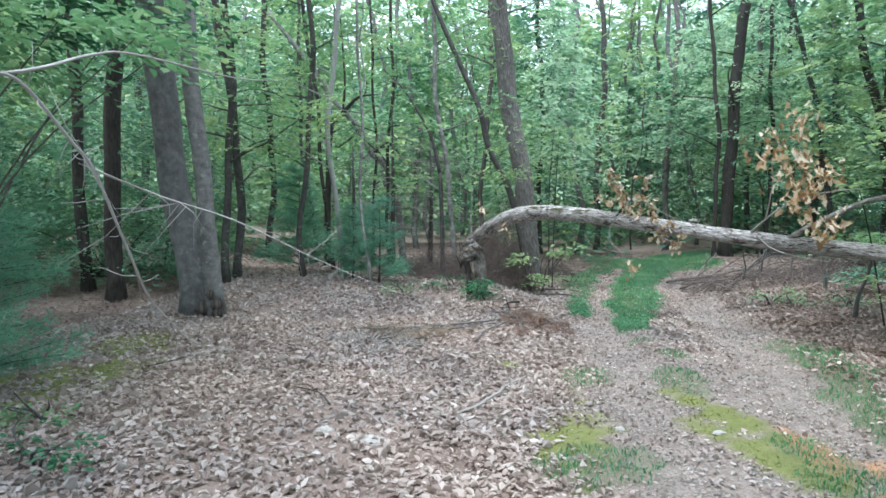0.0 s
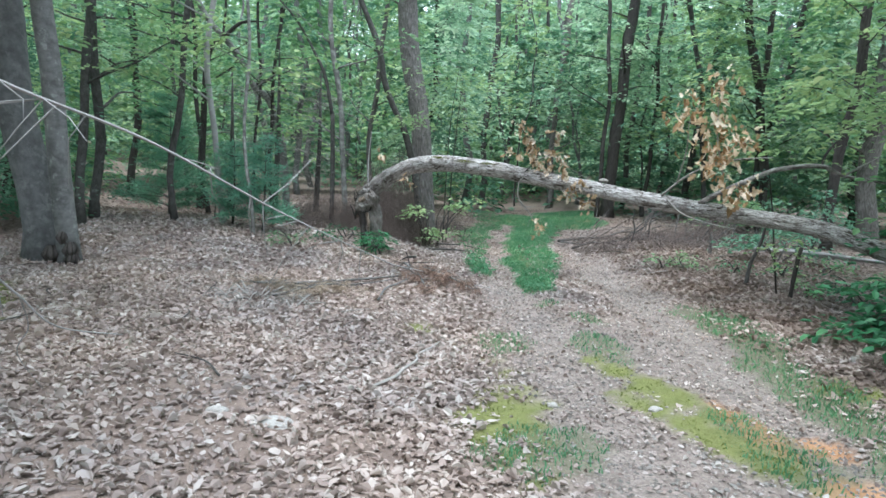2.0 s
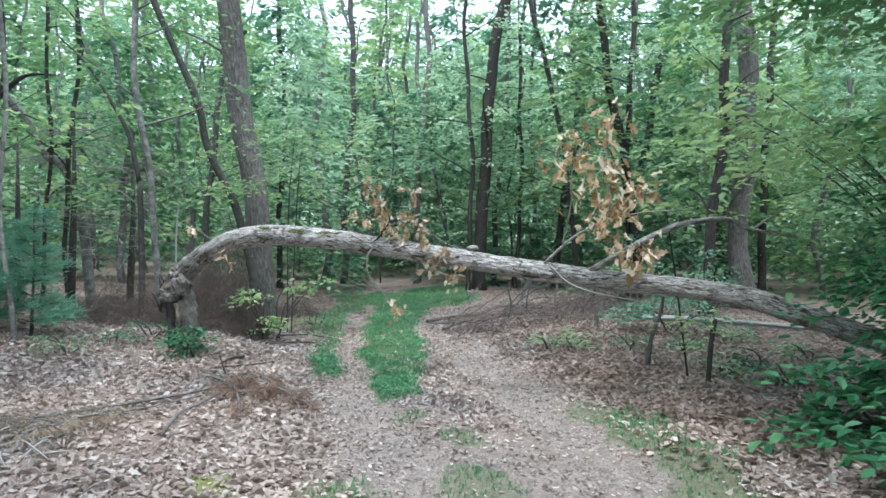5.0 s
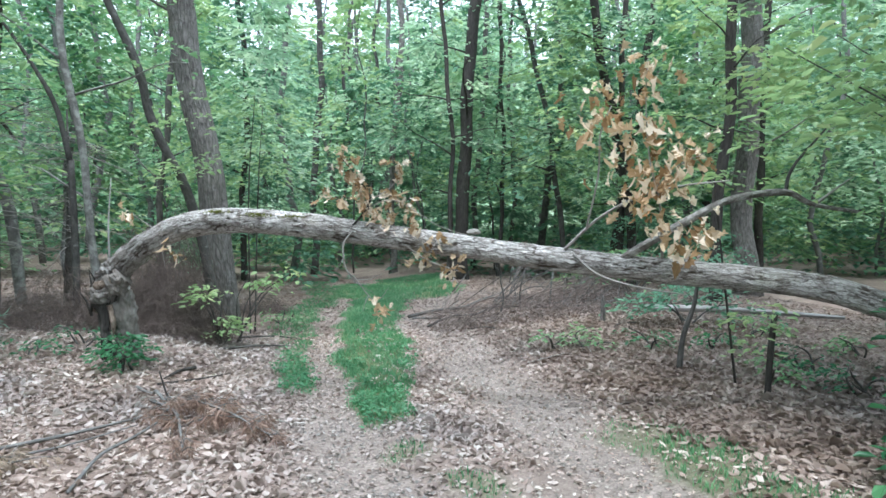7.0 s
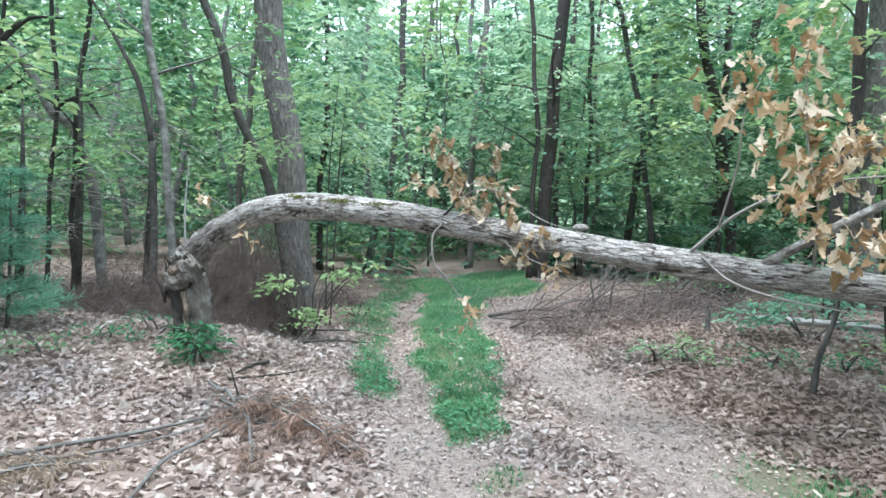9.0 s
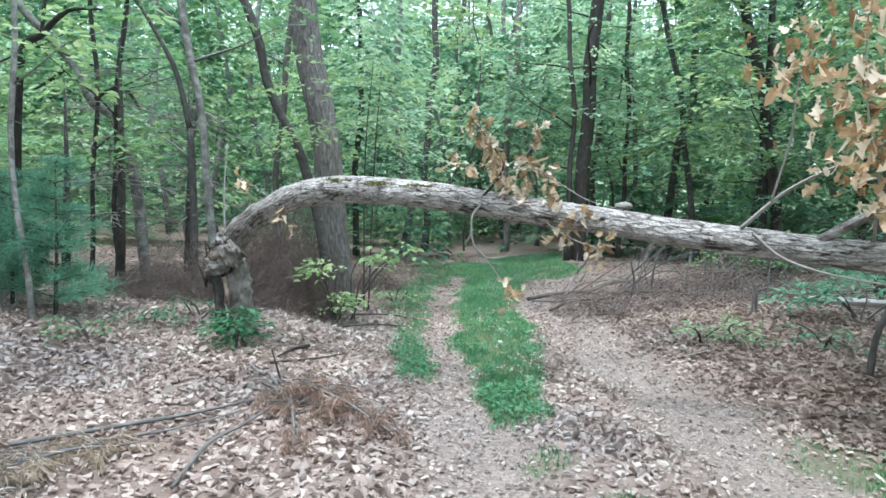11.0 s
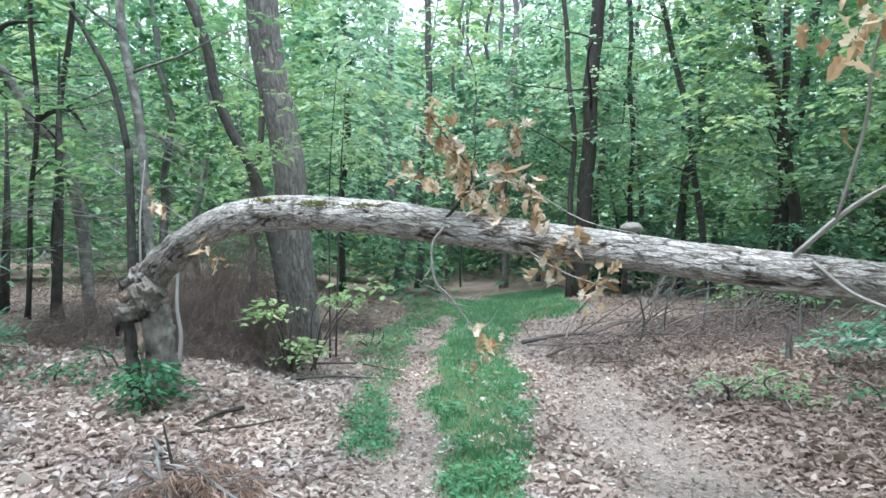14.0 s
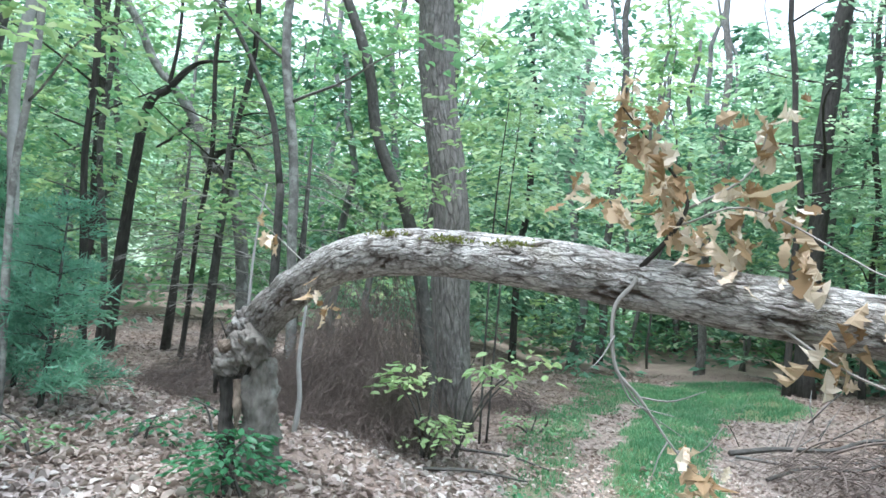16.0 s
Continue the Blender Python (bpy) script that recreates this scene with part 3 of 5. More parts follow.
        if leafmat is not None:
            for _ in range(max(1, sprays // max(limbs, 1))):
                u = rg.uniform(0.25, 1.0)
                p = ll[int(u * (len(ll) - 1))] + rg.normal(0, 0.16 * spread, 3) * (1, 1, 0.7)
                spots.append(p)
                syaw.append(yaw + rg.normal(0, 0.7))
    if spots:
        v, f = spray_leaves(np.array(spots), np.array(syaw), rg.uniform(0.45, 0.95, len(spots)), per, size, 0.52, droop, rg=rg)
        child("crown", mesh_from("crown", v, f, leafmat, shade=False), t)
    return t


OAKS, SAPS = "mature trees of the wood", "understory saplings"
big = dict(limbs=6, sprays=36, crown=(4.0, 11.0), spread=2.4)
tree("beech_tree", "large smooth grey trunk at the edge of the leaf litter", -4.83, 9.35, 0.45, 13, BARK_BEECH, LEAF, (-0.147, 0), (0, 0), seed=1, sides=28, rough=0.03, flare=0.25, taper=0.6, **big)
pale = tree("beech_tree", "paler slim grey trunk growing against a larger one", -4.42, 9.12, 0.26, 13, BARK_GREY, LEAF, (-0.082, 0), (0.0, 0), seed=2, sides=18, rough=0.02, flare=0.35, **big)
for k, (dx, dz, r) in enumerate(((0.08, 0.16, 0.1), (0.0, 0.32, 0.08), (-0.16, 0.1, 0.1), (0.1, 0.05, 0.09))):
    stem("burl", np.array([(-4.42 + dx, 9.02, dz - 0.08), (-4.42 + dx, 8.99, dz), (-4.43 + dx, 9.03, dz + 0.1)]), [r * 0.6, r, r * 0.5], BARK_STUMP, pale, 14, 0.22, 70 + k, label="dark rotting burl at the foot")
tree("oak_tree", "straight grey-brown oak trunk with furrowed bark behind the fallen tree", 0.13, 13.9, 0.4, 14, BARK_OAK, LEAF, (-0.122, 0), (0, 0), seed=3, sides=20, rough=0.04, flare=0.25, **big)
leaner = thing("leaning_tree", "thin grey bowed trunk leaning beside the oak", "tree", (0.05, 13.2, float(ground_z(0.05, 13.2))))
stem("trunk", curve_points([(0.06, 13.2, 0.1), (-0.05, 13.2, 0.9), (-0.2, 13.2, 1.55), (-0.38, 13.2, 2.1), (-0.62, 13.2, 2.55), (-0.78, 13.2, 2.95), (-0.86, 13.2, 3.35), (-1.0, 13.2, 3.75), (-1.3, 13.2, 4.4), (-1.9, 13.2, 5.8), (-2.4, 13.2, 7.5)], 60), [0.068, 0.058, 0.052, 0.042], BARK_MID, leaner, 14, 0.05, 4, 0.3)
tree("dark_tree", "dark leaning trunk far down the track", 5.45, 20.0, 0.34, 13, BARK_DARK, LEAF_FAR_HAZE, (-0.055, 0), (0.0155, 0), seed=5, **big)
# crowns on the shaded side: shade put into the leaf colour
tree("dark_tree", "straight black trunk in the shade", -6.75, 10.1, 0.28, 13, BARK_DARK, LEAF_DEEP_SHADE, (0.03, 0), (0, 0), seed=6, **big)
tree("dark_tree", "slim dark leaning trunk in the shade", -7.6, 10.6, 0.2, 12, BARK_DARK, LEAF_DEEP_SHADE, (-0.06, 0), (0, 0), seed=7, **big)

sap = dict(crown=(1.8, 7.0), spread=1.5, limbs=8, sprays=44, per=16, size=0.125, wander=0.07)
SAPL = [
    (-5.34, 11.37, 0.14, 0.0, 0.0, BARK_MID), (-5.4, 11.9, 0.16, -0.03, -0.004, BARK_MID), (-4.15, 12.05, 0.11, 0.0, 0.006, BARK_MID),
    (-2.58, 11.1, 0.055, -0.07, 0.002, BARK_LICHEN), (-1.42, 13.3, 0.1, -0.105, 0.006, BARK_LICHEN), (-3.15, 15.0, 0.08, -0.01, 0, BARK_DARK),
    (-3.6, 15.0, 0.066, 0.01, 0, BARK_DARK), (-4.15, 14.0, 0.085, -0.13, 0, BARK_DARK), (-3.3, 12.0, 0.1, -0.13, 0.02, BARK_PALE),
    (-5.1, 15.5, 0.09, -0.09, 0, BARK_MID), (5.05, 19.6, 0.12, -0.03, 0, BARK_DARK), (9.1, 26.2, 0.16, -0.02, 0, BARK_DARK),
    (8.4, 20.0, 0.15, -0.17, -0.005, BARK_MID), (8.52, 17.0, 0.21, -0.17, 0.0, BARK_DARK), (8.2, 17.1, 0.14, 0.02, -0.005, BARK_DARK),
    (8.4, 14.0, 0.2, -0.05, 0.014, BARK_DARK), (9.85, 15.0, 0.42, -0.04, 0, BARK_OAK), (9.1, 19.0, 0.2, 0.11, 0.005, BARK_DARK),
    (14.0, 22.0, 0.3, 0.0, 0, BARK_DARK), (15.0, 23.0, 0.4, -0.04, 0, BARK_OAK), (4.4, 24.0, 0.2, 0.02, 0, BARK_OAK),
    (2.2, 25.5, 0.22, 0.01, 0, BARK_MID), (0.2, 22.0, 0.16, -0.02, 0, BARK_DARK), (-1.5, 19.5, 0.14, 0.03, 0, BARK_MID),
    (-7.2, 17.5, 0.18, 0.0, 0, BARK_DARK), (-8.4, 14.5, 0.2, 0.02, 0, BARK_DARK), (6.8, 21.0, 0.12, 0.0, 0, BARK_DARK),
    (12.5, 18.0, 0.2, 0.02, 0, BARK_DARK), (7.0, 24.0, 0.18, 0.04, 0, BARK_MID),
]
for k, (x, y, dia, lean, bow, mat) in enumerate(SAPL):
    # crowns farther off take the leaf colour paled for haze
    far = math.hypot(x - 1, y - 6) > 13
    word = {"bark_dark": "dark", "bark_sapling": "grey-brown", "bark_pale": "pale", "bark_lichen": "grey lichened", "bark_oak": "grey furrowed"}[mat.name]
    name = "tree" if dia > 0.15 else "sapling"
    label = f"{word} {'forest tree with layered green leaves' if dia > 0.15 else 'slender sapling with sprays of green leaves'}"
    tagged(tree(name, label, x, y, dia, 8.5 + 22 * dia, mat, LEAF_FAR_HAZE if far else (LEAF if k % 3 else LEAF_YELLOW), (lean, 0), (bow, 0), seed=40 + k, **sap), group=SAPS)


# ---- far woods ----
def far_woods():
    rg = np.random.default_rng(99)
    count = 0
    while count < 240:
        ang, d = rg.uniform(-1.15, 1.15), 17 + 34 * rg.uniform() ** 0.7
        x, y = 1 + d * math.sin(ang), 5 + d * math.cos(ang)
        if abs(x - float(hump(min(y, 21))) - 0.3) < 2.2 and y < 24:
            continue
        dia, h = rg.uniform(0.06, 0.26), rg.uniform(9, 15)
        line = tree_line(x, y, (rg.normal(0, 0.05), rg.normal(0, 0.05)), (rg.normal(0, 0.003), 0), h, 16, 0.2, count)
        v, f, u = tube(line, [dia / 2, dia / 2 * 0.5], 7, 0.03, count)
        # most far trunks are paled, haze put into the bark colour
        dark = count % 3 == 0
        tagged(new("far_tree", mesh_from("far_tree", v, f, BARK_MID if dark else BARK_DRY_HAZE, u)), f"slim {'dark' if dark else 'grey'} trunk of the woods beyond", "tree", "trunks of the woods beyond")
        count += 1
    sets = {}
    # layered crowns, ring by ring: distance, trees, leaf size, lowest bough, top, reach, leaves a bough
    for lo, hi, count, size, low, top, reach, per in ((10.5, 15, 22, 0.14, (1.9, 3.2), (5.0, 8), 1.4, 13), (14, 23, 74, 0.18, (0.8, 2.6), (5, 9.5), 1.7, 13), (15, 30, 90, 0.2, (0.25, 0.6), (1.2, 2.8), 1.5, 13), (22, 36, 100, 0.27, (0.8, 3.5), (7, 13), 2.5, 13), (28, 45, 110, 0.3, (0.3, 0.8), (1.8, 3.6), 2.4, 13), (35, 58, 150, 0.42, (1.0, 5.0), (9, 19), 3.6, 13), (30, 56, 70, 0.34, (7.5, 9.5), (14, 23), 3.0, 11)):
        made = 0
        while made < count:
            ang, d = rg.uniform(-1.15, 1.15), math.sqrt(rg.uniform(lo ** 2, hi ** 2))
            x, y = 1 + d * math.sin(ang), 6 + d * math.cos(ang)
            z0, z1, R = rg.uniform(*low), rg.uniform(*top), reach * rg.uniform(0.7, 1.3)
            if abs(x - float(hump(min(y, 21))) - 0.4) < 2.0 and y < (20.5 if z1 < 4 else 24):
                if z1 < 4:
                    made += 1
                    continue
                z0 = max(z0, 3.6)
            made += 1
            # farther rings get more of the leaves paled for haze
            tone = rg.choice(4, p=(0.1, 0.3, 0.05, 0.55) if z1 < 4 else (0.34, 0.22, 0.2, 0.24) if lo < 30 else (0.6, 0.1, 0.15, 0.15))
            layers = np.arange(z0, z1, reach * 0.36 * rg.uniform(0.8, 1.3))
            n = 7 * len(layers)
            h = np.repeat(layers, 7) + rg.normal(0, 0.12 * reach, n)
            s = (h - z0) / (z1 - z0 + 1e-6)
            out = R * np.clip(1.15 - 0.75 * s, 0.25, 1.2) * rg.uniform(0.45, 1.15, n)
            yw = rg.uniform(0, 6.28, n)
            al = rg.uniform(0.2, 1.0, (n, per))
            sw = rg.normal(0, 0.2, (n, per)) * (1.25 - 0.6 * al)
            lx, ly = al * out[:, None], sw * out[:, None]
            lz = h[:, None] + (0.12 * al - 0.3 * al ** 2) * out[:, None] + rg.normal(0, 0.22 * size, (n, per))
            cy, sy = np.cos(yw)[:, None], np.sin(yw)[:, None]
            pos = np.stack([x + lx * cy - ly * sy, y + lx * sy + ly * cy, lz + float(ground_z(x, y))], -1).reshape(-1, 3)
            q = n * per
            v, f = quad_leaves(pos, (yw[:, None] + np.sign(sw) * 0.7).ravel() + rg.normal(0, 0.5, q), rg.normal(-0.22, 0.2, q), rg.normal(0, 0.22, q), 1.25 * size * rg.uniform(0.6, 1.3, q), 0.62)
            sets.setdefault(int(tone), []).append(v.reshape(-1, 4, 3))
    # unseen woods added behind and beside, which block the sky light low down
    n = 420
    ang, d = rg.uniform(1.25, 5.03, n), rg.uniform(9, 30, n)
    c = np.stack([1 + d * np.sin(ang), 4 + d * np.cos(ang), rg.uniform(1.0, 13.0, n)], -1)
    c = np.repeat(c, 14 * 14, axis=0) + rg.normal(0, 1, (n * 196, 3)) * (1.3, 1.3, 0.5)
    q = len(c)
    sets[3].append(quad_leaves(c, rg.uniform(0, 6.28, q), rg.normal(-0.15, 0.25, q), rg.normal(0, 0.3, q), 0.26 * rg.uniform(0.6, 1.3, q))[0].reshape(-1, 4, 3))
    for w, (mat, word) in enumerate(((LEAF_FAR_HAZE, "haze-pale green"), (LEAF, "fresh green"), (LEAF_YELLOW, "yellow-green"), (LEAF_HEMLOCK_SHADE, "shade-coloured deep green"))):
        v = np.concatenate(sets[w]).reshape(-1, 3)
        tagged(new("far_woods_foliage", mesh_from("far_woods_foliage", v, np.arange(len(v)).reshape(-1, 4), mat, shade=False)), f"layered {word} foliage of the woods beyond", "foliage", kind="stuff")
    # backdrop sheet, faintly glowing, that stands in for bright hazy distance
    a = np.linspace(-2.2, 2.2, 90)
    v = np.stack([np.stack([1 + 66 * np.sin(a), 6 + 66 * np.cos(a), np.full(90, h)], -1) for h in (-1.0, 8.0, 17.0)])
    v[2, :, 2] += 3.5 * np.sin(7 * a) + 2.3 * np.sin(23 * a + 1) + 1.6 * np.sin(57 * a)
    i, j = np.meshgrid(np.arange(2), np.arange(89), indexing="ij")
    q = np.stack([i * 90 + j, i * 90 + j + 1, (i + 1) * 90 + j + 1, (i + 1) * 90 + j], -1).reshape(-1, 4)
    tagged(new("backdrop", mesh_from("backdrop", v.reshape(-1, 3), q, DISTANCE)), "glowing backdrop painted as the hazy green distance of the wood", "backdrop", kind="structure")


far_woods()


# ---- the fallen tree ----
def ragged(name, line, radii, mat, parent, seed, amp, sides=40, label=""):
    """A torn lump of wood: a tube broken up by coarse and fine noise."""
    v, f, u = tube(line, radii, sides, 0.06, seed)
    mid = np.repeat(np.vstack([line[:1], line, line[-1:]]), sides + 1, axis=0)
    k = amp * (value_noise(v * (16, 16, 9), seed) + 0.6 * value_noise(v * (42, 42, 20), seed + 1) + 0.35 * value_noise(v * 90, seed + 2))
    return child(name, mesh_from(name, v + (v - mid) * k[:, None], f, mat, u), parent, label)


def fallen_tree():
    t = thing("fallen_tree", "snapped grey tree arching over the track from its torn stump", "fallen tree", (-0.8, 11.1, float(ground_z(-0.8, 11.1))))
    g = float(ground_z(-0.8, 11.1))
    line = curve_points([(-0.86, 11.16, 0.86), (-0.7, 11.06, 1.09), (-0.41, 10.86, 1.32), (-0.14, 10.68, 1.46), (0.16, 10.48, 1.525), (0.6, 10.18, 1.535), (1.06, 9.86, 1.5), (1.48, 9.6, 1.44), (2.27, 9.2, 1.34), (2.93, 8.72, 1.25), (3.5, 8.25, 1.19), (4.02, 7.82, 1.155), (4.35, 7.54, 1.11), (4.65, 7.3, 1.01), (5.14, 6.91, 0.82), (5.9, 6.3, 0.55), (6.8, 5.6, 0.33)], 720)
    v, f, u = tube(line, [0.132, 0.118, 0.112, 0.115, 0.11, 0.104, 0.096, 0.092, 0.09, 0.09, 0.09, 0.09, 0.09, 0.09], 80, 0.0, 5, 0.0, -math.pi / 2)
    # scaly bark: long plates standing proud of the dark layer under them
    ang = u[:, 0] / u[:, 0].max() * 2 * math.pi
    cyl = np.stack([np.cos(ang) * 3.6, np.sin(ang) * 3.6, u[:, 1] * 12.0], -1)
    warp = cyl + 0.5 * np.stack([value_noise(cyl * 1.3, s) for s in (5, 6, 7)], -1)
    scale = value_noise(warp, 2) + 0.55 * value_noise(warp * (2.1, 2.1, 2.3), 3)
    plate = smooth(scale, -0.74, -0.62)
    bend = np.exp(-((u[:, 1] - 0.55) / 0.4) ** 2)
    lump = 0.75 * value_noise(cyl * (0.4, 0.4, 0.25), 1) + bend * 1.3 * value_noise(cyl * (0.45, 0.45, 0.8), 8)
    fine = value_noise(cyl * 5, 4)
    mid = np.repeat(np.vstack([line[:1], line, line[-1:]]), 81, axis=0)
    v = v + (v - mid) * (0.1 * (plate - 0.8) + 0.1 * lump + 0.035 * smooth(scale, 0.0, 0.2) + 0.015 * fine)[:, None]
    # the broken end: a jagged rim round a dark hollow
    axis = (line[0] - line[6]) / np.linalg.norm(line[0] - line[6])
    rim = 0.11 * value_noise(cyl * (0.7, 0.7, 0.0), 12) + 0.05 * value_noise(cyl * (3.0, 3.0, 0.0), 13) + 0.03
    v += axis * (rim * np.exp(-np.maximum(u[:, 1], 0) / 0.05))[:, None]
    v[:81] = line[9] + 0.3 * (v[:81] - line[0]) + 0.01 * fine[:81, None]
    plate = plate * smooth(u[:, 1], 0.0, 0.02) * np.clip(0.5 + 0.5 * smooth(u[:, 1] + 0.25 * lump, 0.35, 0.95), 0, 1)
    me = mesh_from("fallen_trunk", v, f, BARK_SCALY, u)
    me.attributes.new("plate", "FLOAT", "POINT").data.foreach_set("value", np.clip(plate, 0, 1).astype(np.float32))
    trunk = child("fallen_trunk", me, t, "pale grey scaly bark with lichen and moss")
    # the stump, hollow and torn at the top
    s_line = curve_points([(-0.655, 11.09, g - 0.15), (-0.66, 11.09, g + 0.12), (-0.675, 11.09, g + 0.3), (-0.7, 11.09, g + 0.52), (-0.72, 11.09, g + 0.68)], 40)
    stump = ragged("stump", s_line, [0.135, 0.118, 0.112, 0.108, 0.085], BARK_SNAG, t, 9, 0.28, 48, "grey-brown furrowed standing stump")
    ragged("stump_sliver", curve_points([(-0.81, 10.99, g - 0.12), (-0.825, 10.99, g + 0.1), (-0.845, 11.0, g + 0.35), (-0.88, 11.04, g + 0.62)], 50), [0.06, 0.045, 0.05, 0.065], BARK_DARK, t, 10, 0.5, 30, "dark split sliver of the stump")
    ragged("stump_sliver", curve_points([(-0.755, 10.95, g + 0.25), (-0.765, 10.95, g + 0.38), (-0.8, 10.97, g + 0.55)], 40), [0.004, 0.02, 0.024], WOOD_ROT, t, 12, 0.6, 20, "pale torn strip of wood")
    # the broken end gapes: a thick lower lip folded onto the stump, a thin upper one
    ragged("torn_lip", curve_points([(-0.66, 10.99, 0.98), (-0.76, 11.0, 0.89), (-0.84, 11.02, 0.81), (-0.87, 11.05, 0.74), (-0.84, 11.07, 0.64)], 90), [0.11, 0.118, 0.105, 0.085, 0.02], BARK_SNAG, t, 41, 0.5, 64, "torn bark folded over the stump")
    ragged("torn_lip", curve_points([(-0.7, 11.0, 1.12), (-0.82, 11.02, 1.05), (-0.9, 11.05, 1.0), (-0.97, 11.09, 0.965)], 70), [0.06, 0.06, 0.048, 0.004], BARK_LOG, t, 42, 0.6, 44, "pale split upper edge of the broken trunk")
    ragged("torn_lip", curve_points([(-0.74, 10.93, 0.96), (-0.84, 10.95, 0.92), (-0.92, 11.0, 0.87), (-0.95, 11.05, 0.84)], 60), [0.01, 0.042, 0.034, 0.003], WOOD_ROT, t, 43, 0.8, 40, "pale rotten wood in the break")
    rg = np.random.default_rng(4)
    for k in range(26):
        a = rg.uniform(0, 6.28)
        r = rg.uniform(0.02, 0.13)
        b = np.array([-0.87 + r * math.cos(a), 11.1 + r * math.sin(a), g + rg.uniform(0.35, 0.6)])
        e = b + (rg.normal(-0.02, 0.06), rg.normal(0.0, 0.05), rg.uniform(0.1, 0.34))
        stem("splinter", np.array([b, (b + e) / 2 + rg.normal(0, 0.012, 3), e]), [0.016, 0.012, 0.003], WOOD_ROT if k % 4 == 0 else BARK_DARK, stump, 5, 0.15, k)
    for k in range(22):
        a, r = rg.uniform(0, 6.28), rg.uniform(0.03, 0.13)
        b = line[10] + np.array([r * math.cos(a), r * math.sin(a), 0.5 * r * math.sin(a + 1)])
        e = b + axis * rg.uniform(0.1, 0.24) + rg.normal(0, 0.03, 3)
        stem("torn_wood", np.array([b, (b + e) / 2 + rg.normal(0, 0.012, 3), e]), [0.02, 0.017, 0.005], WOOD_ROT if k % 2 else BARK_STUMP, trunk, 6, 0.25, k + 60, label="torn rotten wood")
    # bracket fungus on top
    bm = bmesh.new()
    bmesh.ops.create_uvsphere(bm, u_segments=14, v_segments=9, radius=1)
    for v in bm.verts:
        v.co = Vector((v.co.x * 0.06, v.co.y * 0.05, v.co.z * (0.02 if v.co.z < 0 else 0.032))) * (1 + 0.12 * noise.noise(v.co * 3))
        v.co += Vector((2.38, 9.17, 1.455))
    me = bpy.data.meshes.new("fungus")
    bm.to_mesh(me)
    bm.free()
    me.materials.append(FUNGUS)
    child("bracket_fungus", me, trunk, "pale grey bracket fungus")
    # branches
    stem("branch", curve_points([(3.3, 8.4, 1.24), (3.42, 8.28, 1.36), (3.87, 8.2, 1.62), (4.17, 8.2, 1.74), (4.63, 8.2, 1.8), (4.9, 8.2, 1.71), (5.41, 8.2, 1.65)], 40), [0.036, 0.03, 0.026, 0.014], BARK_LOG, t, 10, 0.05, 21, label="pale bare branch")
    stem("branch", curve_points([(4.63, 8.2, 1.79), (4.7, 8.2, 2.0), (5.0, 8.15, 2.35)], 14), [0.018, 0.014, 0.006], BARK_MID, t, 6, 0.03, 22)
    stem("branch", curve_points([(4.92, 8.2, 1.71), (5.1, 8.2, 1.83), (5.3, 8.2, 1.95)], 10), [0.014, 0.01, 0.004], DEAD_TWIG, t, 6, 0.03, 23)
    stem("twig", curve_points([(2.96, 8.63, 1.33), (3.17, 8.5, 1.57), (3.4, 8.3, 1.74), (3.65, 8.1, 1.82), (3.9, 7.9, 1.85)], 22), [0.014, 0.011, 0.008, 0.005], DEAD_TWIG, t, 6, 0.02, 24)
    stem("twig", curve_points([(3.1, 8.55, 1.48), (3.12, 8.4, 1.9), (3.08, 8.3, 2.2), (3.14, 8.25, 2.4)], 16), [0.009, 0.007, 0.004], DEAD_TWIG, t, 5, 0.02, 25)
    stem("twig", curve_points([(3.0, 8.55, 1.3), (3.12, 8.42, 1.16), (3.3, 8.22, 1.08), (3.6, 7.95, 1.03)], 14), [0.011, 0.009, 0.005], DEAD_TWIG, t, 5, 0.02, 26)
    stem("twig", curve_points([(1.41, 9.58, 1.5), (1.39, 9.52, 1.44), (1.33, 9.53, 1.34), (1.35, 9.54, 1.14), (1.44, 9.54, 1.04), (1.55, 9.54, 0.9), (1.68, 9.52, 0.76)], 30), [0.0095, 0.0085, 0.006, 0.0026], DEAD_TWIG, t, 6, 0.02, 27, label="pale hanging dead twig")
    stem("twig", curve_points([(1.41, 9.56, 1.5), (1.5, 9.5, 1.62), (1.55, 9.5, 1.75), (1.45, 9.5, 1.9), (1.3, 9.5, 2.08)], 18), [0.011, 0.009, 0.005, 0.003], BARK_DARK, t, 5, 0.02, 28)
    stem("twig", curve_points([(1.55, 9.5, 1.72), (1.74, 9.48, 1.85), (1.8, 9.46, 2.03)], 10), [0.006, 0.004, 0.003], DEAD_TWIG, t, 5, 0.02, 29)
    stem("twig", curve_points([(1.53, 9.5, 1.66), (1.75, 9.4, 1.72), (2.1, 9.2, 1.5), (2.35, 9.0, 1.42)], 14), [0.0045, 0.0035, 0.002], DEAD_TWIG, t, 5, 0.02, 30)
    stem("twig", curve_points([(1.65, 9.42, 1.46), (1.8, 9.36, 1.36), (2.0, 9.25, 1.22), (2.25, 9.1, 1.13)], 14), [0.007, 0.006, 0.003], DEAD_TWIG, t, 5, 0.02, 31)
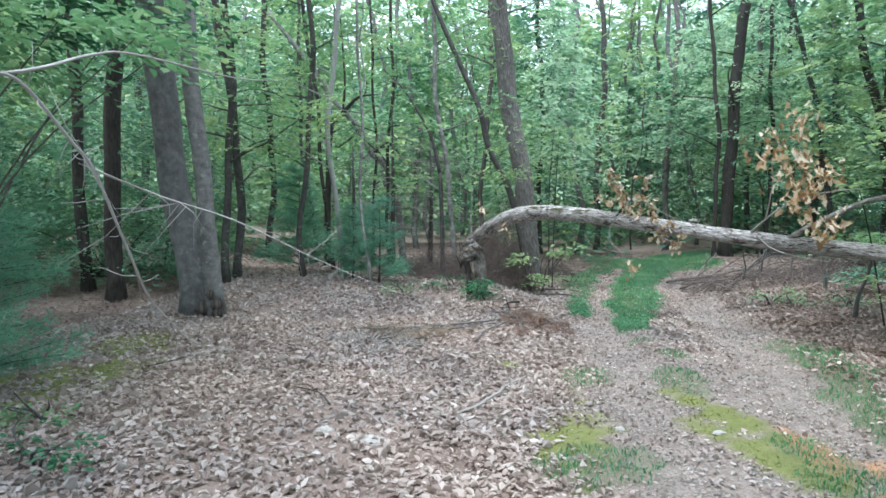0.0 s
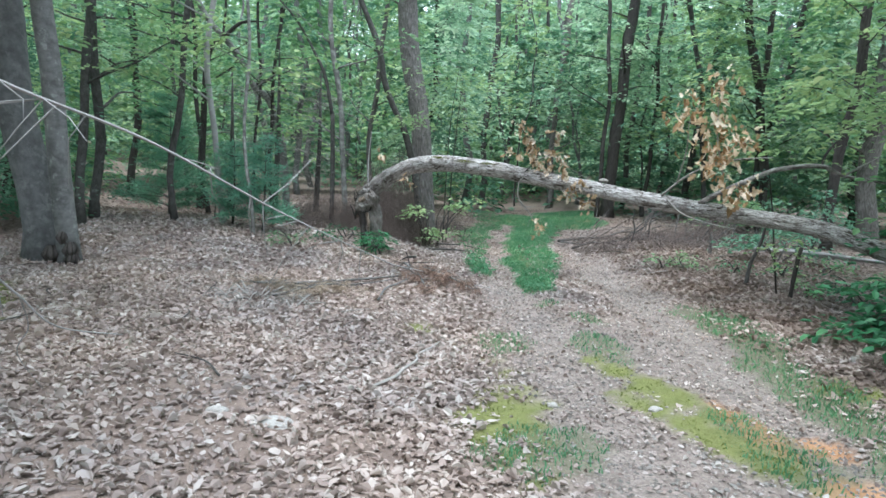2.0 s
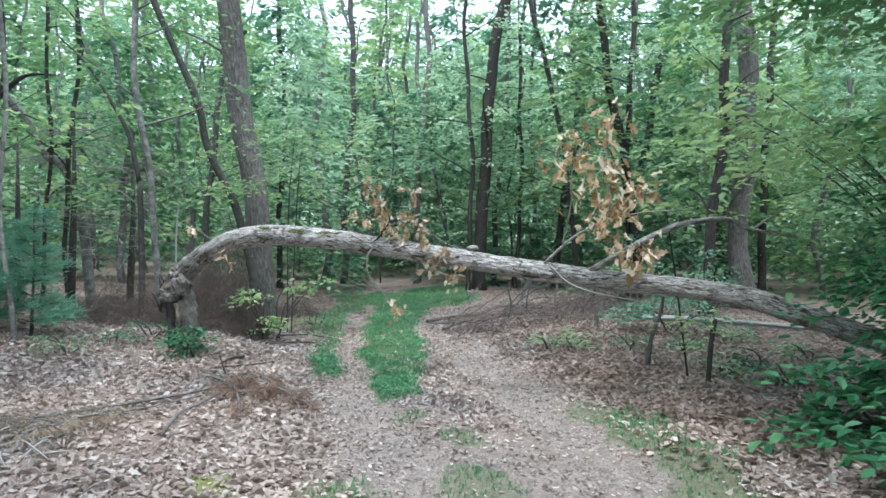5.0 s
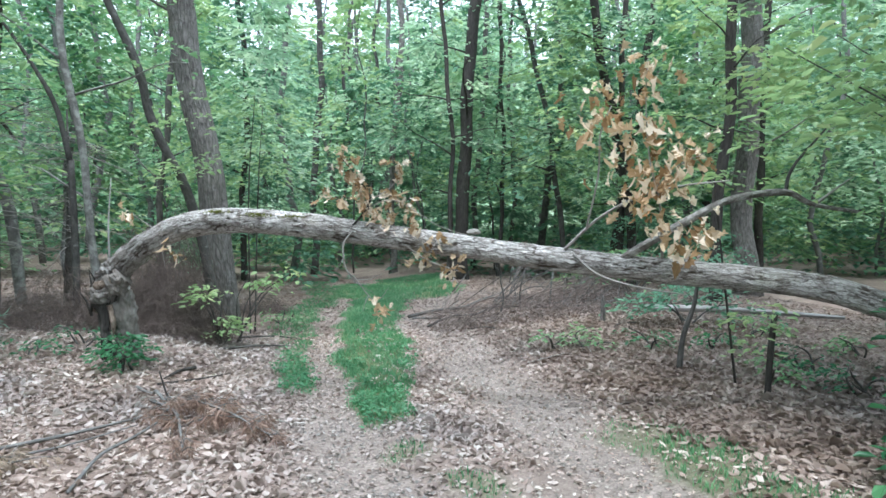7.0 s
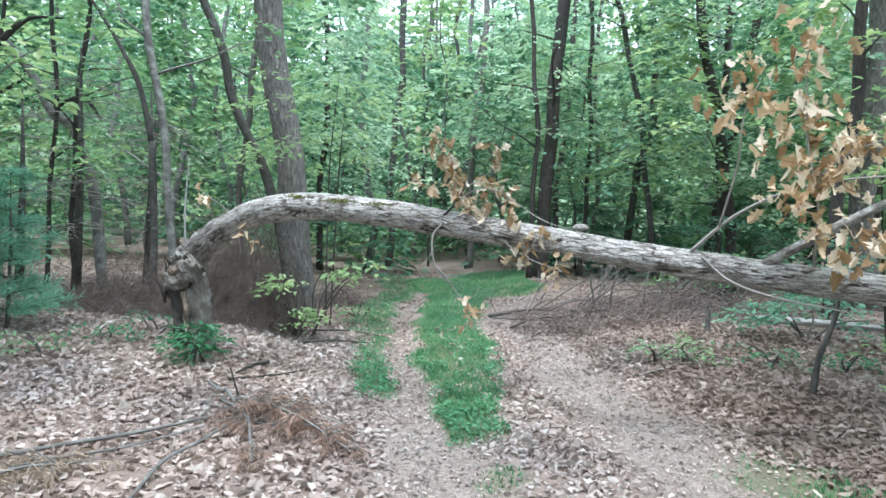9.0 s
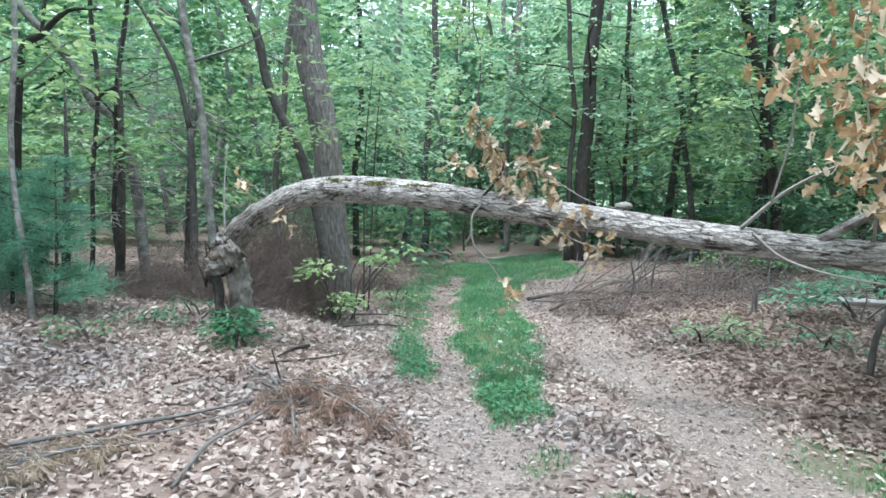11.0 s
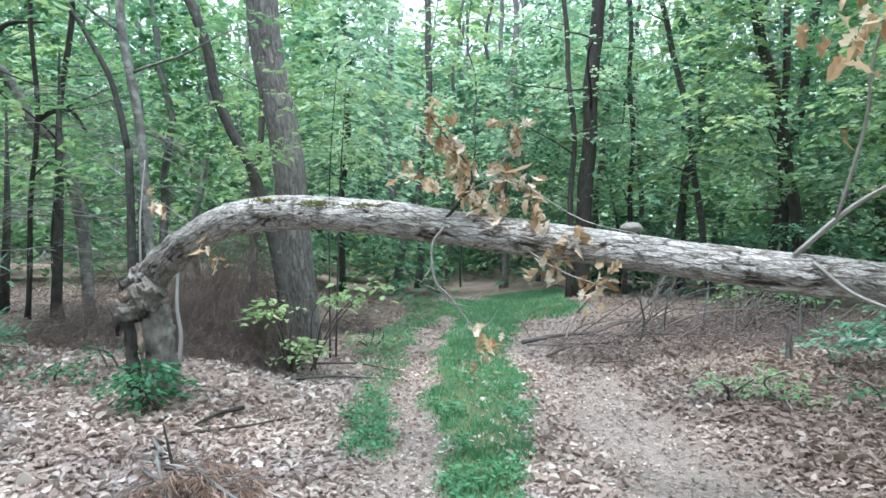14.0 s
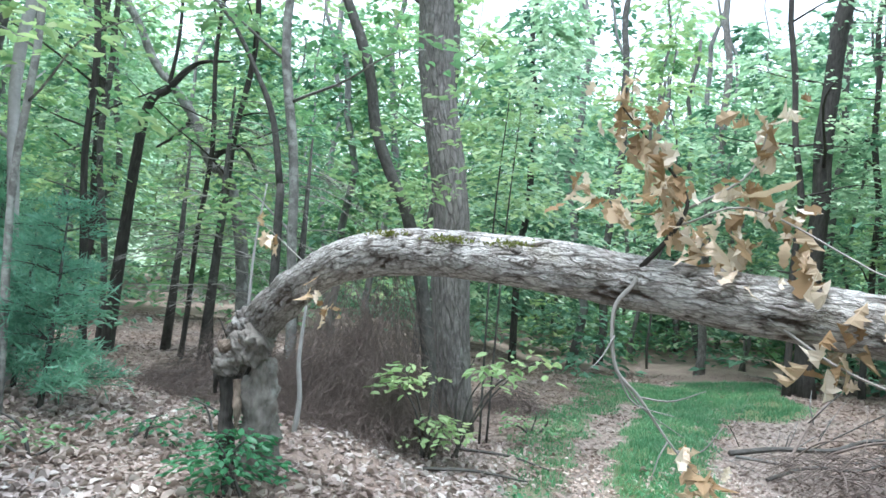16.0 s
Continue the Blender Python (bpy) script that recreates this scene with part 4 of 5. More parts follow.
    for k, pts in enumerate([[(1.35, 9.54, 1.14), (1.42, 9.53, 1.02), (1.56, 9.52, 0.99)], [(1.37, 9.54, 1.1), (1.46, 9.54, 1.0), (1.6, 9.53, 0.92)], [(1.34, 9.53, 1.25), (1.3, 9.52, 1.17), (1.26, 9.52, 1.12)], [(1.44, 9.54, 1.04), (1.55, 9.53, 1.04), (1.66, 9.52, 1.09)], [(1.58, 9.54, 0.87), (1.66, 9.53, 0.88), (1.72, 9.52, 0.97)], [(1.55, 9.54, 0.9), (1.52, 9.53, 0.84), (1.5, 9.53, 0.76)]]):
        stem("twig", curve_points(pts, 8), [0.004, 0.003, 0.0015], BARK_PALE, t, 4, 0.0, 320 + k)
    stem("twig", curve_points([(-0.3, 10.72, 1.42), (-0.45, 10.76, 1.52), (-0.68, 10.8, 1.68)], 8), [0.005, 0.004, 0.002], DEAD_TWIG, t, 4, 0.0, 33)
    stem("twig", curve_points([(-0.81, 11.05, 1.1), (-0.82, 11.05, 1.5), (-0.8, 11.08, 1.95)], 10), [0.012, 0.009, 0.004], BARK_PALE, t, 6, 0.02, 34)
    stem("twig", curve_points([(-0.35, 10.72, 1.4), (-0.28, 10.66, 1.28), (-0.24, 10.62, 1.1)], 8), [0.005, 0.004, 0.002], DEAD_TWIG, t, 4, 0.0, 35)

    # withered leaves hanging in bunches
    def bunch(name, spots, per, size, spread):
        c = np.repeat(np.array(spots), per, axis=0)
        k = len(c)
        c = c + rg.normal(0, 1, (k, 3)) * spread
        v, f = lobed_leaves(c, rg.uniform(0, 6.28, k), rg.normal(-0.9, 0.55, k), rg.normal(0, 0.8, k), size * rg.uniform(0.6, 1.3, k), rg)
        tagged(child(name, mesh_from(name, v, f, LEAF_DEAD, shade=False), t, "bunch of brown withered leaves"), kind="stuff")

    for s in [(3.28, 8.0, 2.68), (3.25, 8.02, 2.48), (2.98, 8.2, 2.45), (3.29, 7.99, 2.2), (3.18, 8.07, 2.0), (3.2, 8.05, 2.14), (3.44, 7.89, 2.02), (3.56, 7.81, 2.0), (3.33, 7.97, 1.9), (3.2, 8.05, 1.7), (3.42, 7.9, 1.82), (3.35, 7.95, 1.6), (3.6, 7.76, 1.5), (3.5, 7.85, 1.4), (3.0, 8.25, 2.28)]:
        bunch("withered_leaves", [s], 17, 0.098, 0.085)
    stem("twig", curve_points([(3.55, 8.2, 1.25), (3.4, 8.0, 1.65), (3.3, 7.99, 2.0), (3.27, 8.0, 2.4), (3.28, 8.0, 2.7)], 18), [0.01, 0.008, 0.005, 0.003], DEAD_TWIG, t, 5, 0.02, 36)
    stem("twig", curve_points([(3.36, 7.98, 1.8), (3.48, 7.88, 1.95), (3.6, 7.78, 2.02)], 8), [0.006, 0.005, 0.003], DEAD_TWIG, t, 5, 0.02, 37)
    for s in [(1.25, 9.5, 1.75), (1.38, 9.5, 1.96), (1.28, 9.5, 2.08), (1.45, 9.5, 1.84), (1.57, 9.48, 1.62), (1.5, 9.5, 1.72), (1.79, 9.48, 2.0), (1.72, 9.45, 1.76), (1.84, 9.4, 1.7), (2.1, 9.2, 1.42), (1.9, 9.32, 1.55), (1.7, 9.45, 1.55), (1.98, 9.25, 1.26), (2.2, 9.12, 1.16)]:
        bunch("withered_leaves", [s], 15, 0.088, 0.05)
    for s in [(1.6, 9.52, 0.86), (1.64, 9.52, 0.72), (1.7, 9.5, 0.82), (-0.66, 10.8, 1.66), (-0.6, 10.8, 1.58), (-0.12, 10.62, 1.18), (-0.2, 10.6, 1.3)]:
        bunch("withered_leaves", [s], 6, 0.085, 0.035)
    # moss cushions on the bark
    for s in [(0.3, 10.3, 1.61), (0.66, 10.06, 1.59), (0.97, 9.86, 1.57), (0.72, 10.03, 1.575)]:
        k = 300
        c = np.array(s) + rg.normal(0, 1, (k, 3)) * (0.07, 0.035, 0.007)
        v, f = leaf_arrays(c, rg.uniform(0, 6.28, k), rg.uniform(0.2, 1.2, k), rg.normal(0, 0.5, k), 0.018 * rg.uniform(0.5, 1.4, k), 0.5, 0.1 * np.ones(k))
        tagged(child("moss_cushion", mesh_from("moss_cushion", v, f, MOSS_LOG, shade=False), trunk), kind="stuff")


fallen_tree()


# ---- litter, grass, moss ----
LITTER_DARK = leaf_mat("dark_leaf_litter", [(0.0, (0.12, 0.085, 0.07)), (0.4, (0.26, 0.195, 0.168)), (0.75, (0.37, 0.3, 0.27)), (1.0, (0.5, 0.43, 0.4))], 0.15, 0.75, 0.2)


def litter():
    """Fallen leaves: full shapes where the path passes, simpler ones beyond."""
    rg = np.random.default_rng(12)
    for name, n, box, simple in (("leaf_litter", 320000, (-6, 6.5, 1.2, 13.6), False), ("leaf_litter_beyond", 380000, (-10, 10, -4, 24), True)):
        x, y = rg.uniform(box[0], box[1], n), rg.uniform(box[2], box[3], n)
        keep = 1 - 0.5 * gravel_zone(x, y) - 0.95 * np.maximum(turf_zone(x, y), moss_zone(x, y) * 0.85) + 0.08
        keep = np.clip(keep, 0, 1) * np.where(y > 9.5, 1.15, 1.0) * (0.75 + 0.4 * np.sin(1.3 * x + 0.7 * y) * np.sin(0.9 * y - 0.6 * x))
        ok = rg.uniform(0, 1, n) < keep
        if simple:
            ok &= (y > 13.4) | (np.abs(x) > 6.1) | (y < 1.25)
        x, y = x[ok], y[ok]
        k = len(x)
        pos = np.stack([x, y, ground_z(x, y) + rg.uniform(0.004, 0.024, k)], -1)
        yaw, pitch, roll = rg.uniform(0, 6.28, k), rg.normal(0.03, 0.19, k), rg.normal(0, 0.24, k)
        if simple:
            v, f = quad_leaves(pos, yaw, pitch, roll, rg.uniform(0.028, 0.075, k), 0.7)
        else:
            v, f = leaf_arrays(pos, yaw, pitch, roll, (0.012 + 0.078 * rg.uniform(0, 1, k) ** 1.9) * (1 - 0.5 * gravel_zone(x, y)), rg.uniform(0.3, 0.8, k), rg.normal(0.06, 0.2, k))
        if simple:
            tagged(new(name, mesh_from(name, v, f, LITTER_DARK, shade=False)), "darker brown fallen leaves covering the ground beyond", "leaf litter", kind="stuff")
            continue
        # the bank side takes the darker leaf colour, along an uneven edge
        on_bank = x + 0.1 * np.maximum(y - 9.5, 0) + 0.5 * wob(x, y) + 0.5 * value_noise(np.stack([1.7 * x, 1.7 * y, 0 * x], -1), 3) > 3.35
        for w, (nm, mat, label) in enumerate(((name, LITTER, "dry brown and pinkish fallen leaves covering the ground"), ("leaf_litter_bank", LITTER_DARK, "darker brown fallen leaves on the bank"))):
            vv = v.reshape(-1, 6, 3)[on_bank == w]
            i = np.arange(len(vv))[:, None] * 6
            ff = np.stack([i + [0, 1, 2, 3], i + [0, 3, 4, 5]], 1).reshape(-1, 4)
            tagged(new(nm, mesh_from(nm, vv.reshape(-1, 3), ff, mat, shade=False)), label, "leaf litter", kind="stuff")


def pebbles():
    rg = np.random.default_rng(15)
    n = 26000
    x, y = rg.uniform(0.2, 3.6, n), 2.0 + 11 * rg.uniform(0, 1, n) ** 1.4
    ok = rg.uniform(0, 1, n) < gravel_zone(x, y) * 0.75 * (1 - moss_zone(x, y)) * (1 - turf_zone(x, y))
    x, y = x[ok], y[ok]
    k = len(x)
    octa = np.array([(1, 0, 0), (0, 1, 0), (-1, 0, 0), (0, -1, 0), (0, 0, 1), (0, 0, -1)], float)
    v = octa[None] * rg.uniform(0.5, 1.3, (k, 6, 1)) * (rg.uniform(0.4, 1, (k, 1, 1)) ** 2 * 0.018 + 0.003) * (1, 1, 0.6)
    v = v + np.stack([x, y, ground_z(x, y) + 0.003], -1)[:, None]
    tri = np.array([(0, 1, 4), (1, 2, 4), (2, 3, 4), (3, 0, 4), (1, 0, 5), (2, 1, 5), (3, 2, 5), (0, 3, 5)])
    f = (np.arange(k)[:, None, None] * 6 + tri[None]).reshape(-1, 3)
    tagged(new("gravel", mesh_from("gravel", v.reshape(-1, 3), f, PEBBLE, shade=False)), "grey gravel in the wheel ruts", "gravel", kind="stuff")


def blades(name, label, zone, box, n, h, mat, seed, wide=0.006):
    rg = np.random.default_rng(seed)
    x, y = rg.uniform(box[0], box[1], n), rg.uniform(box[2], box[3], n)
    zv = zone(x, y)
    tuft = 0.5 + 0.5 * value_noise(np.stack([4.5 * x, 4.5 * y, 0 * x], -1), seed) + 0.35 * value_noise(np.stack([11 * x, 11 * y, 0 * x], -1), seed + 1)
    zv = zv * np.clip(0.35 + 0.9 * tuft, 0.1, 1.0)
    ok = rg.uniform(0, 1, n) < zv
    x, y, zv = x[ok], y[ok], zv[ok]
    k = len(x)
    hh = h * rg.uniform(0.4, 1.5, k) * (0.35 + 0.8 * zv)
    a, b = rg.uniform(0, 6.28, k), rg.uniform(0, 6.28, k)
    w = wide * rg.uniform(0.6, 1.4, k)
    base = np.stack([x, y, ground_z(x, y) - 0.005], -1)
    sd = np.stack([np.cos(a), np.sin(a), np.zeros(k)], -1) * w[:, None]
    ln = np.stack([np.cos(b), np.sin(b), np.zeros(k)], -1) * (hh * rg.uniform(0.1, 0.8, k))[:, None]
    up = np.zeros((k, 3))
    up[:, 2] = hh
    v = np.stack([base - sd, base + sd, base + 0.55 * up + 0.35 * ln + sd * 0.8, base + 0.9 * up + ln, base + 0.55 * up + 0.35 * ln - sd * 0.8], 1).reshape(-1, 3)
    i = np.arange(k)[:, None] * 5
    tri = (i + [4, 2, 3])
    q = (i + [0, 1, 2, 4])
    faces = np.vstack([np.hstack([q[:, :3]]), q[:, [0, 2, 3]], tri])
    tagged(new(name, mesh_from(name, v, faces, mat, shade=False)), label, name.split("_")[0], kind="stuff")


litter()
pebbles()
blades("grass", "fresh green grass on the hump and verge of the track", turf_zone, (-1, 7.5, 3.0, 22), 420000, 0.06, GRASS, 5, 0.0045)
blades("moss", "low yellow-green moss on the track", lambda x, y: 0.8 * moss_zone(x, y), (-6, 5, 2.5, 9), 120000, 0.016, MOSS, 6, 0.006)


def clover():
    """Broad low weeds among the grass of the hump."""
    rg = np.random.default_rng(61)
    n = 60000
    x, y = rg.uniform(0.6, 3.2, n), rg.uniform(8.5, 14.0, n)
    tuft = value_noise(np.stack([3.2 * x, 3.2 * y, 0 * x], -1), 9)
    ok = (rg.uniform(0, 1, n) < 0.5 * turf_zone(x, y) * smooth(-y, -13.5, -9.0)) & (tuft > -0.15)
    x, y = x[ok], y[ok]
    k = len(x)
    pos = np.stack([x, y, ground_z(x, y) + rg.uniform(0.02, 0.1, k)], -1)
    v, f = leaf_arrays(pos, rg.uniform(0, 6.28, k), rg.normal(0.1, 0.35, k), rg.normal(0, 0.35, k), rg.uniform(0.018, 0.045, k), 0.7, rg.normal(0.08, 0.1, k))
    tagged(new("clover", mesh_from("clover", v, f, LEAF_WEED, shade=False)), "broad-leaved low green weeds in the grass", "weeds", kind="stuff")


LEAF_WEED = leaf_mat("leaf_weed", [(0.0, (0.06, 0.2, 0.1)), (0.6, (0.12, 0.3, 0.15)), (1.0, (0.24, 0.42, 0.24))], 0.4)
clover()


# ---- bushes, saplings and deadwood ----
def shrub(name, label, x, y, spots, mat, wood, size=0.09, per=16, scale=(0.35, 0.6), stems=5, seed=1, spread=0.18, each=4, ratio=0.5):
    rg = np.random.default_rng(seed)
    z0 = float(ground_z(x, y))
    t = thing(name, label, "shrub", (x, y, z0))
    spots = np.array(spots, float)
    for k in range(stems):
        e = spots[k % len(spots)] + rg.normal(0, 0.05, 3)
        b = np.array([x + rg.normal(0, 0.05), y + rg.normal(0, 0.05), z0 - 0.03])
        m = (b + e) / 2 + (rg.normal(0, 0.06), rg.normal(0, 0.06), 0.12 * np.linalg.norm(e - b))
        stem("stem", curve_points([b, m, e], 12), [0.012, 0.009, 0.004], wood, t, 5, 0.03, seed + k)
    c = np.repeat(spots, each, axis=0) + rg.normal(0, 1, (len(spots) * each, 3)) * (spread, spread, spread * 0.6)
    c[:, 2] = np.maximum(c[:, 2], z0 + 0.06)
    yaw = np.arctan2(c[:, 1] - y, c[:, 0] - x) + rg.normal(0, 0.6, len(c))
    v, f = spray_leaves(c, yaw, rg.uniform(scale[0], scale[1], len(c)), per, size, ratio, 0.3, rg=rg)
    child("foliage", mesh_from("foliage", v, f, mat, shade=False), t)
    return t


def cloud(lo, hi, n, seed):
    rg = np.random.default_rng(seed)
    return rg.uniform(lo, hi, (n, 3))


# One bush in two greens: shaded inside and lit sprays set by colour.
shrub("beech_bush", "dense broadleaf bush over the end of the fallen trunk, shade put into its green", 5.9, 5.9, np.vstack([cloud((5.0, 5.2, 0.35), (7.2, 6.9, 1.7), 84, 2), cloud((5.3, 5.6, 1.5), (7.0, 7.2, 2.6), 24, 1), cloud((4.9, 5.6, 0.8), (5.3, 6.3, 1.5), 8, 4)]), LEAF_DEEP_SHADE, BARK_DARK, 0.105, 18, (0.4, 0.8), 16, 71, 0.2, 5, 0.5)
shrub("beech_bush", "upper green sprays of the bush over the trunk", 5.95, 5.85, cloud((4.75, 5.3, 1.45), (6.8, 7.2, 3.0), 40, 3), LEAF, BARK_DARK, 0.105, 17, (0.4, 0.75), 8, 79, 0.2, 4, 0.5)
shrub("beech_bush", "layered sprays over the bush, in its lit green", 6.0, 6.1, cloud((4.8, 5.2, 1.3), (6.4, 5.9, 2.9), 26, 8), LEAF, BARK_DARK, 0.1, 16, (0.4, 0.7), 5, 78, 0.15, 3)
shrub("low_bush", "low spreading green bush beside the track", 4.75, 5.9, cloud((4.15, 5.0, 0.25), (5.3, 6.5, 0.75), 44, 5), LEAF_DEEP_SHADE, BARK_DARK, 0.115, 15, (0.35, 0.55), 8, 72, 0.13, 3)
shrub("low_bush", "green bush with pale leafy twigs at the verge", 4.6, 4.9, cloud((3.95, 4.2, 0.2), (5.6, 5.3, 0.8), 46, 6), LEAF_DEEP_SHADE, BARK_DARK, 0.11, 14, (0.35, 0.55), 6, 73, 0.13, 3)
shrub("seedling", "blue-green leafy seedling at the foot of the stump", -0.6, 10.62, cloud((-0.74, 10.45, 0.18), (-0.42, 10.75, 0.42), 8, 7), LEAF_DEEP_SHADE, BARK_MID, 0.06, 12, (0.16, 0.28), 6, 74, 0.06, 4)
shrub("beech_seedling", "light green broadleaf seedling beside the oak", 0.15, 12.6, [(-0.05, 12.5, 0.72), (0.1, 12.55, 0.66), (0.22, 12.5, 0.35), (0.3, 12.5, 0.3), (0.18, 12.45, 0.24), (-0.1, 12.55, 0.64)], LEAF_YELLOW, BARK_MID, 0.088, 10, (0.25, 0.38), 6, 75, 0.05, 3)
shrub("beech_seedling", "light green leafy sprays over the edge of the track", 0.35, 12.8, [(0.5, 12.5, 0.8), (0.75, 12.45, 0.86), (0.95, 12.4, 0.92), (0.6, 12.5, 0.76)], LEAF_YELLOW, BARK_MID, 0.088, 9, (0.25, 0.4), 4, 76, 0.05, 2)
for k, (x, y) in enumerate([(4.2, 10.6), (4.75, 10.2), (3.9, 10.9), (5.3, 10.0), (6.2, 10.4), (5.6, 8.9), (4.9, 8.6), (-1.5, 11.2), (-1.9, 10.6), (-1.2, 11.6), (6.4, 9.2), (5.2, 7.9), (-3.2, 4.2), (-2.6, 3.4), (0.9, 14.2)]):
    z = float(ground_z(x, y))
    w_ = shrub("weed", "small green weed among the fallen leaves", x, y, cloud((x - 0.22, y - 0.2, z + 0.08), (x + 0.22, y + 0.2, z + 0.2), 6, 80 + k), LEAF_DEEP_SHADE if k % 2 else LEAF, BARK_MID, 0.055, 9, (0.14, 0.26), 4, 90 + k, 0.05, 2)
    w_["group"] = "weeds in the litter"
for k, (x, y, h) in enumerate([(7.4, 12.8, 1.2), (6.6, 14.8, 1.0), (-3.6, 12.8, 1.0), (-6.4, 12.4, 1.4), (8.2, 16.5, 1.5), (-8.2, 11.8, 1.6), (6.0, 11.4, 0.7)]):
    z = float(ground_z(x, y))
    w_ = shrub("undergrowth_bush", "leafy green understory bush", x, y, cloud((x - 0.5, y - 0.5, z + 0.35 * h), (x + 0.5, y + 0.5, z + h), 14, 120 + k), LEAF if k % 2 else LEAF_TEAL, BARK_MID, 0.085, 14, (0.3, 0.5), 5, 130 + k, 0.12, 3)
    w_["group"] = "understory bushes"


slim = shrub("snapped_sapling", "dark snapped sapling with green and yellowing leaves", 4.38, 8.05, [(4.2, 8.0, 0.86), (4.31, 8.0, 0.72), (4.4, 8.0, 0.66), (4.28, 8.05, 0.95), (4.45, 8.0, 0.8)], LEAF_YELLOW, BARK_DARK, 0.075, 8, (0.2, 0.32), 0, 77, 0.08, 2)
stem("trunk", curve_points([(4.38, 8.05, 0.1), (4.4, 8.05, 0.5), (4.43, 8.06, 0.75), (4.45, 8.06, 0.86)], 20), [0.026, 0.024, 0.022, 0.019], BARK_DARK, slim, 8, 0.08, 10)
shrub("maple_sprig", "yellowing maple sprig beside the bare branch", 4.5, 8.5, [(3.95, 8.3, 1.9), (4.2, 8.3, 1.92), (4.62, 8.3, 1.9), (4.1, 8.3, 2.1)], LEAF_YELLOW, BARK_DARK, 0.085, 9, (0.22, 0.36), 1, 177, 0.08, 2)


def pine(name, label, x, y, height, wide, seed):
    """A young pine: whorls of limbs set with brushes of needles."""
    rg = np.random.default_rng(seed)
    z0 = float(ground_z(x, y))
    t = thing(name, label, "pine", (x, y, z0))
    stem("trunk", np.array([(x, y, z0 - 0.05), (x + 0.02, y, z0 + height * 0.5), (x, y + 0.02, z0 + height)]), [0.022, 0.015, 0.005], BARK_MID, t, 7, 0.03, seed)
    pos, yaw, pit = [], [], []
    for h in np.arange(0.18, height, 0.16):
        for _ in range(6):
            a = rg.uniform(0, 6.28)
            ln = wide * (1.05 - 0.75 * h / height) * rg.uniform(0.6, 1.1)
            tip = np.array([x + ln * math.cos(a), y + ln * math.sin(a), z0 + h + ln * rg.uniform(0.05, 0.35)])
            root = np.array([x, y, z0 + h])
            stem("limb", np.array([root, (root + tip) / 2 + (0, 0, 0.02), tip]), [0.007, 0.005, 0.002], BARK_MID, t, 4, 0.0, seed)
            k = int(300 * ln)
            u = rg.uniform(0.2, 1.05, k)
            pos.append(root + (tip - root) * u[:, None] + rg.normal(0, 0.035, (k, 3)))
            yaw.append(a + rg.normal(0, 1.0, k))
            pit.append(rg.normal(0.25, 0.5, k))
    pos, yaw, pit = np.vstack(pos), np.concatenate(yaw), np.concatenate(pit)
    k = len(pos)
    v, f = quad_leaves(pos, yaw, pit, rg.uniform(0, 3, k), rg.uniform(0.07, 0.13, k), 0.1)
    child("needles", mesh_from("needles", v, f, NEEDLE, shade=False), t)


pine("young_pine", "young blue-green pine by the stump", -2.5, 11.4, 1.5, 0.62, 3)
pine("young_pine", "young blue-green pine in the shade", -3.1, 11.8, 1.4, 0.65, 4)
pine("young_pine", "tall young pine at the dark side of the clearing", -4.35, 4.7, 2.9, 0.8, 5)
pine("young_pine", "young pine deep in the wood", -4.6, 13.0, 2.2, 0.9, 7)


def twig_heap(name, label, centre, size, n, mat, seed, droop=0.3, length=(0.4, 1.1), thick=0.004):
    rg = np.random.default_rng(seed)
    z0 = float(ground_z(centre[0], centre[1]))
    t = thing(name, label, "brush pile", (*centre, z0))
    parts = []
    for k in range(n):
        a, r = rg.uniform(0, 6.28), math.sqrt(rg.uniform(0, 1))
        px, py = centre[0] + r * size[0] * math.cos(a), centre[1] + r * size[1] * math.sin(a)
        top = z0 + size[2] * (1 - 0.85 * r) * rg.uniform(0.25, 1.0)
        b = np.array([px, py, top])
        yaw, ln = a + rg.normal(0, 0.9), rg.uniform(*length)
        e = b + np.array([math.cos(yaw) * ln * 0.6, math.sin(yaw) * ln * 0.6, -ln * droop * rg.uniform(0.2, 1.8)])
        e[2] = max(e[2], float(ground_z(e[0], e[1])) + 0.01)
        m = (b + e) / 2 + (rg.normal(0, 0.07), rg.normal(0, 0.07), 0.15 * ln)
        if k % max(n // 24, 1) == 0:
            stem("branch", curve_points([b, m, e], 8), [max(thick * 2.6, 0.006), thick * 1.2], BARK_DRY_HAZE if k % 2 else mat, t, 6, 0.05, k)
            continue
        parts.append(tube(curve_points([b, m, e], 6), [thick * rg.uniform(0.7, 2.0), thick * 0.5], 4, 0.0, k))
        for _ in range(3):
            u = m + (e - m) * rg.uniform(0, 0.9)
            q = u + rg.normal(0, 0.13, 3) - (0, 0, 0.07)
            q[2] = max(q[2], z0 - 0.1)
            parts.append(tube(np.array([u, (u + q) / 2 + rg.normal(0, 0.015, 3), q]), [thick * 0.6, thick * 0.3], 3, 0.0, k))
    v, f, u = joined(parts)
    tagged(child("tangle", mesh_from("tangle", v, f, mat, u), t), kind="stuff")


twig_heap("brush_pile", "tall heap of grey-brown drooping dead twigs behind the stump", (-0.42, 13.05), (0.42, 0.4, 1.9), 1500, BRUSH, 31, 1.6, (0.2, 0.6), 0.0018)
twig_heap("brush_pile", "ragged heap of grey-brown dead twigs behind the stump", (-0.85, 13.0), (0.5, 0.4, 1.6), 1400, BRUSH, 38, 1.5, (0.2, 0.6), 0.0018)
twig_heap("brush_pile", "low heap of brown dead twigs between stump and oak", (-0.5, 12.75), (0.65, 0.35, 0.8), 1200, BRUSH, 32, 1.0, (0.2, 0.5), 0.0019)
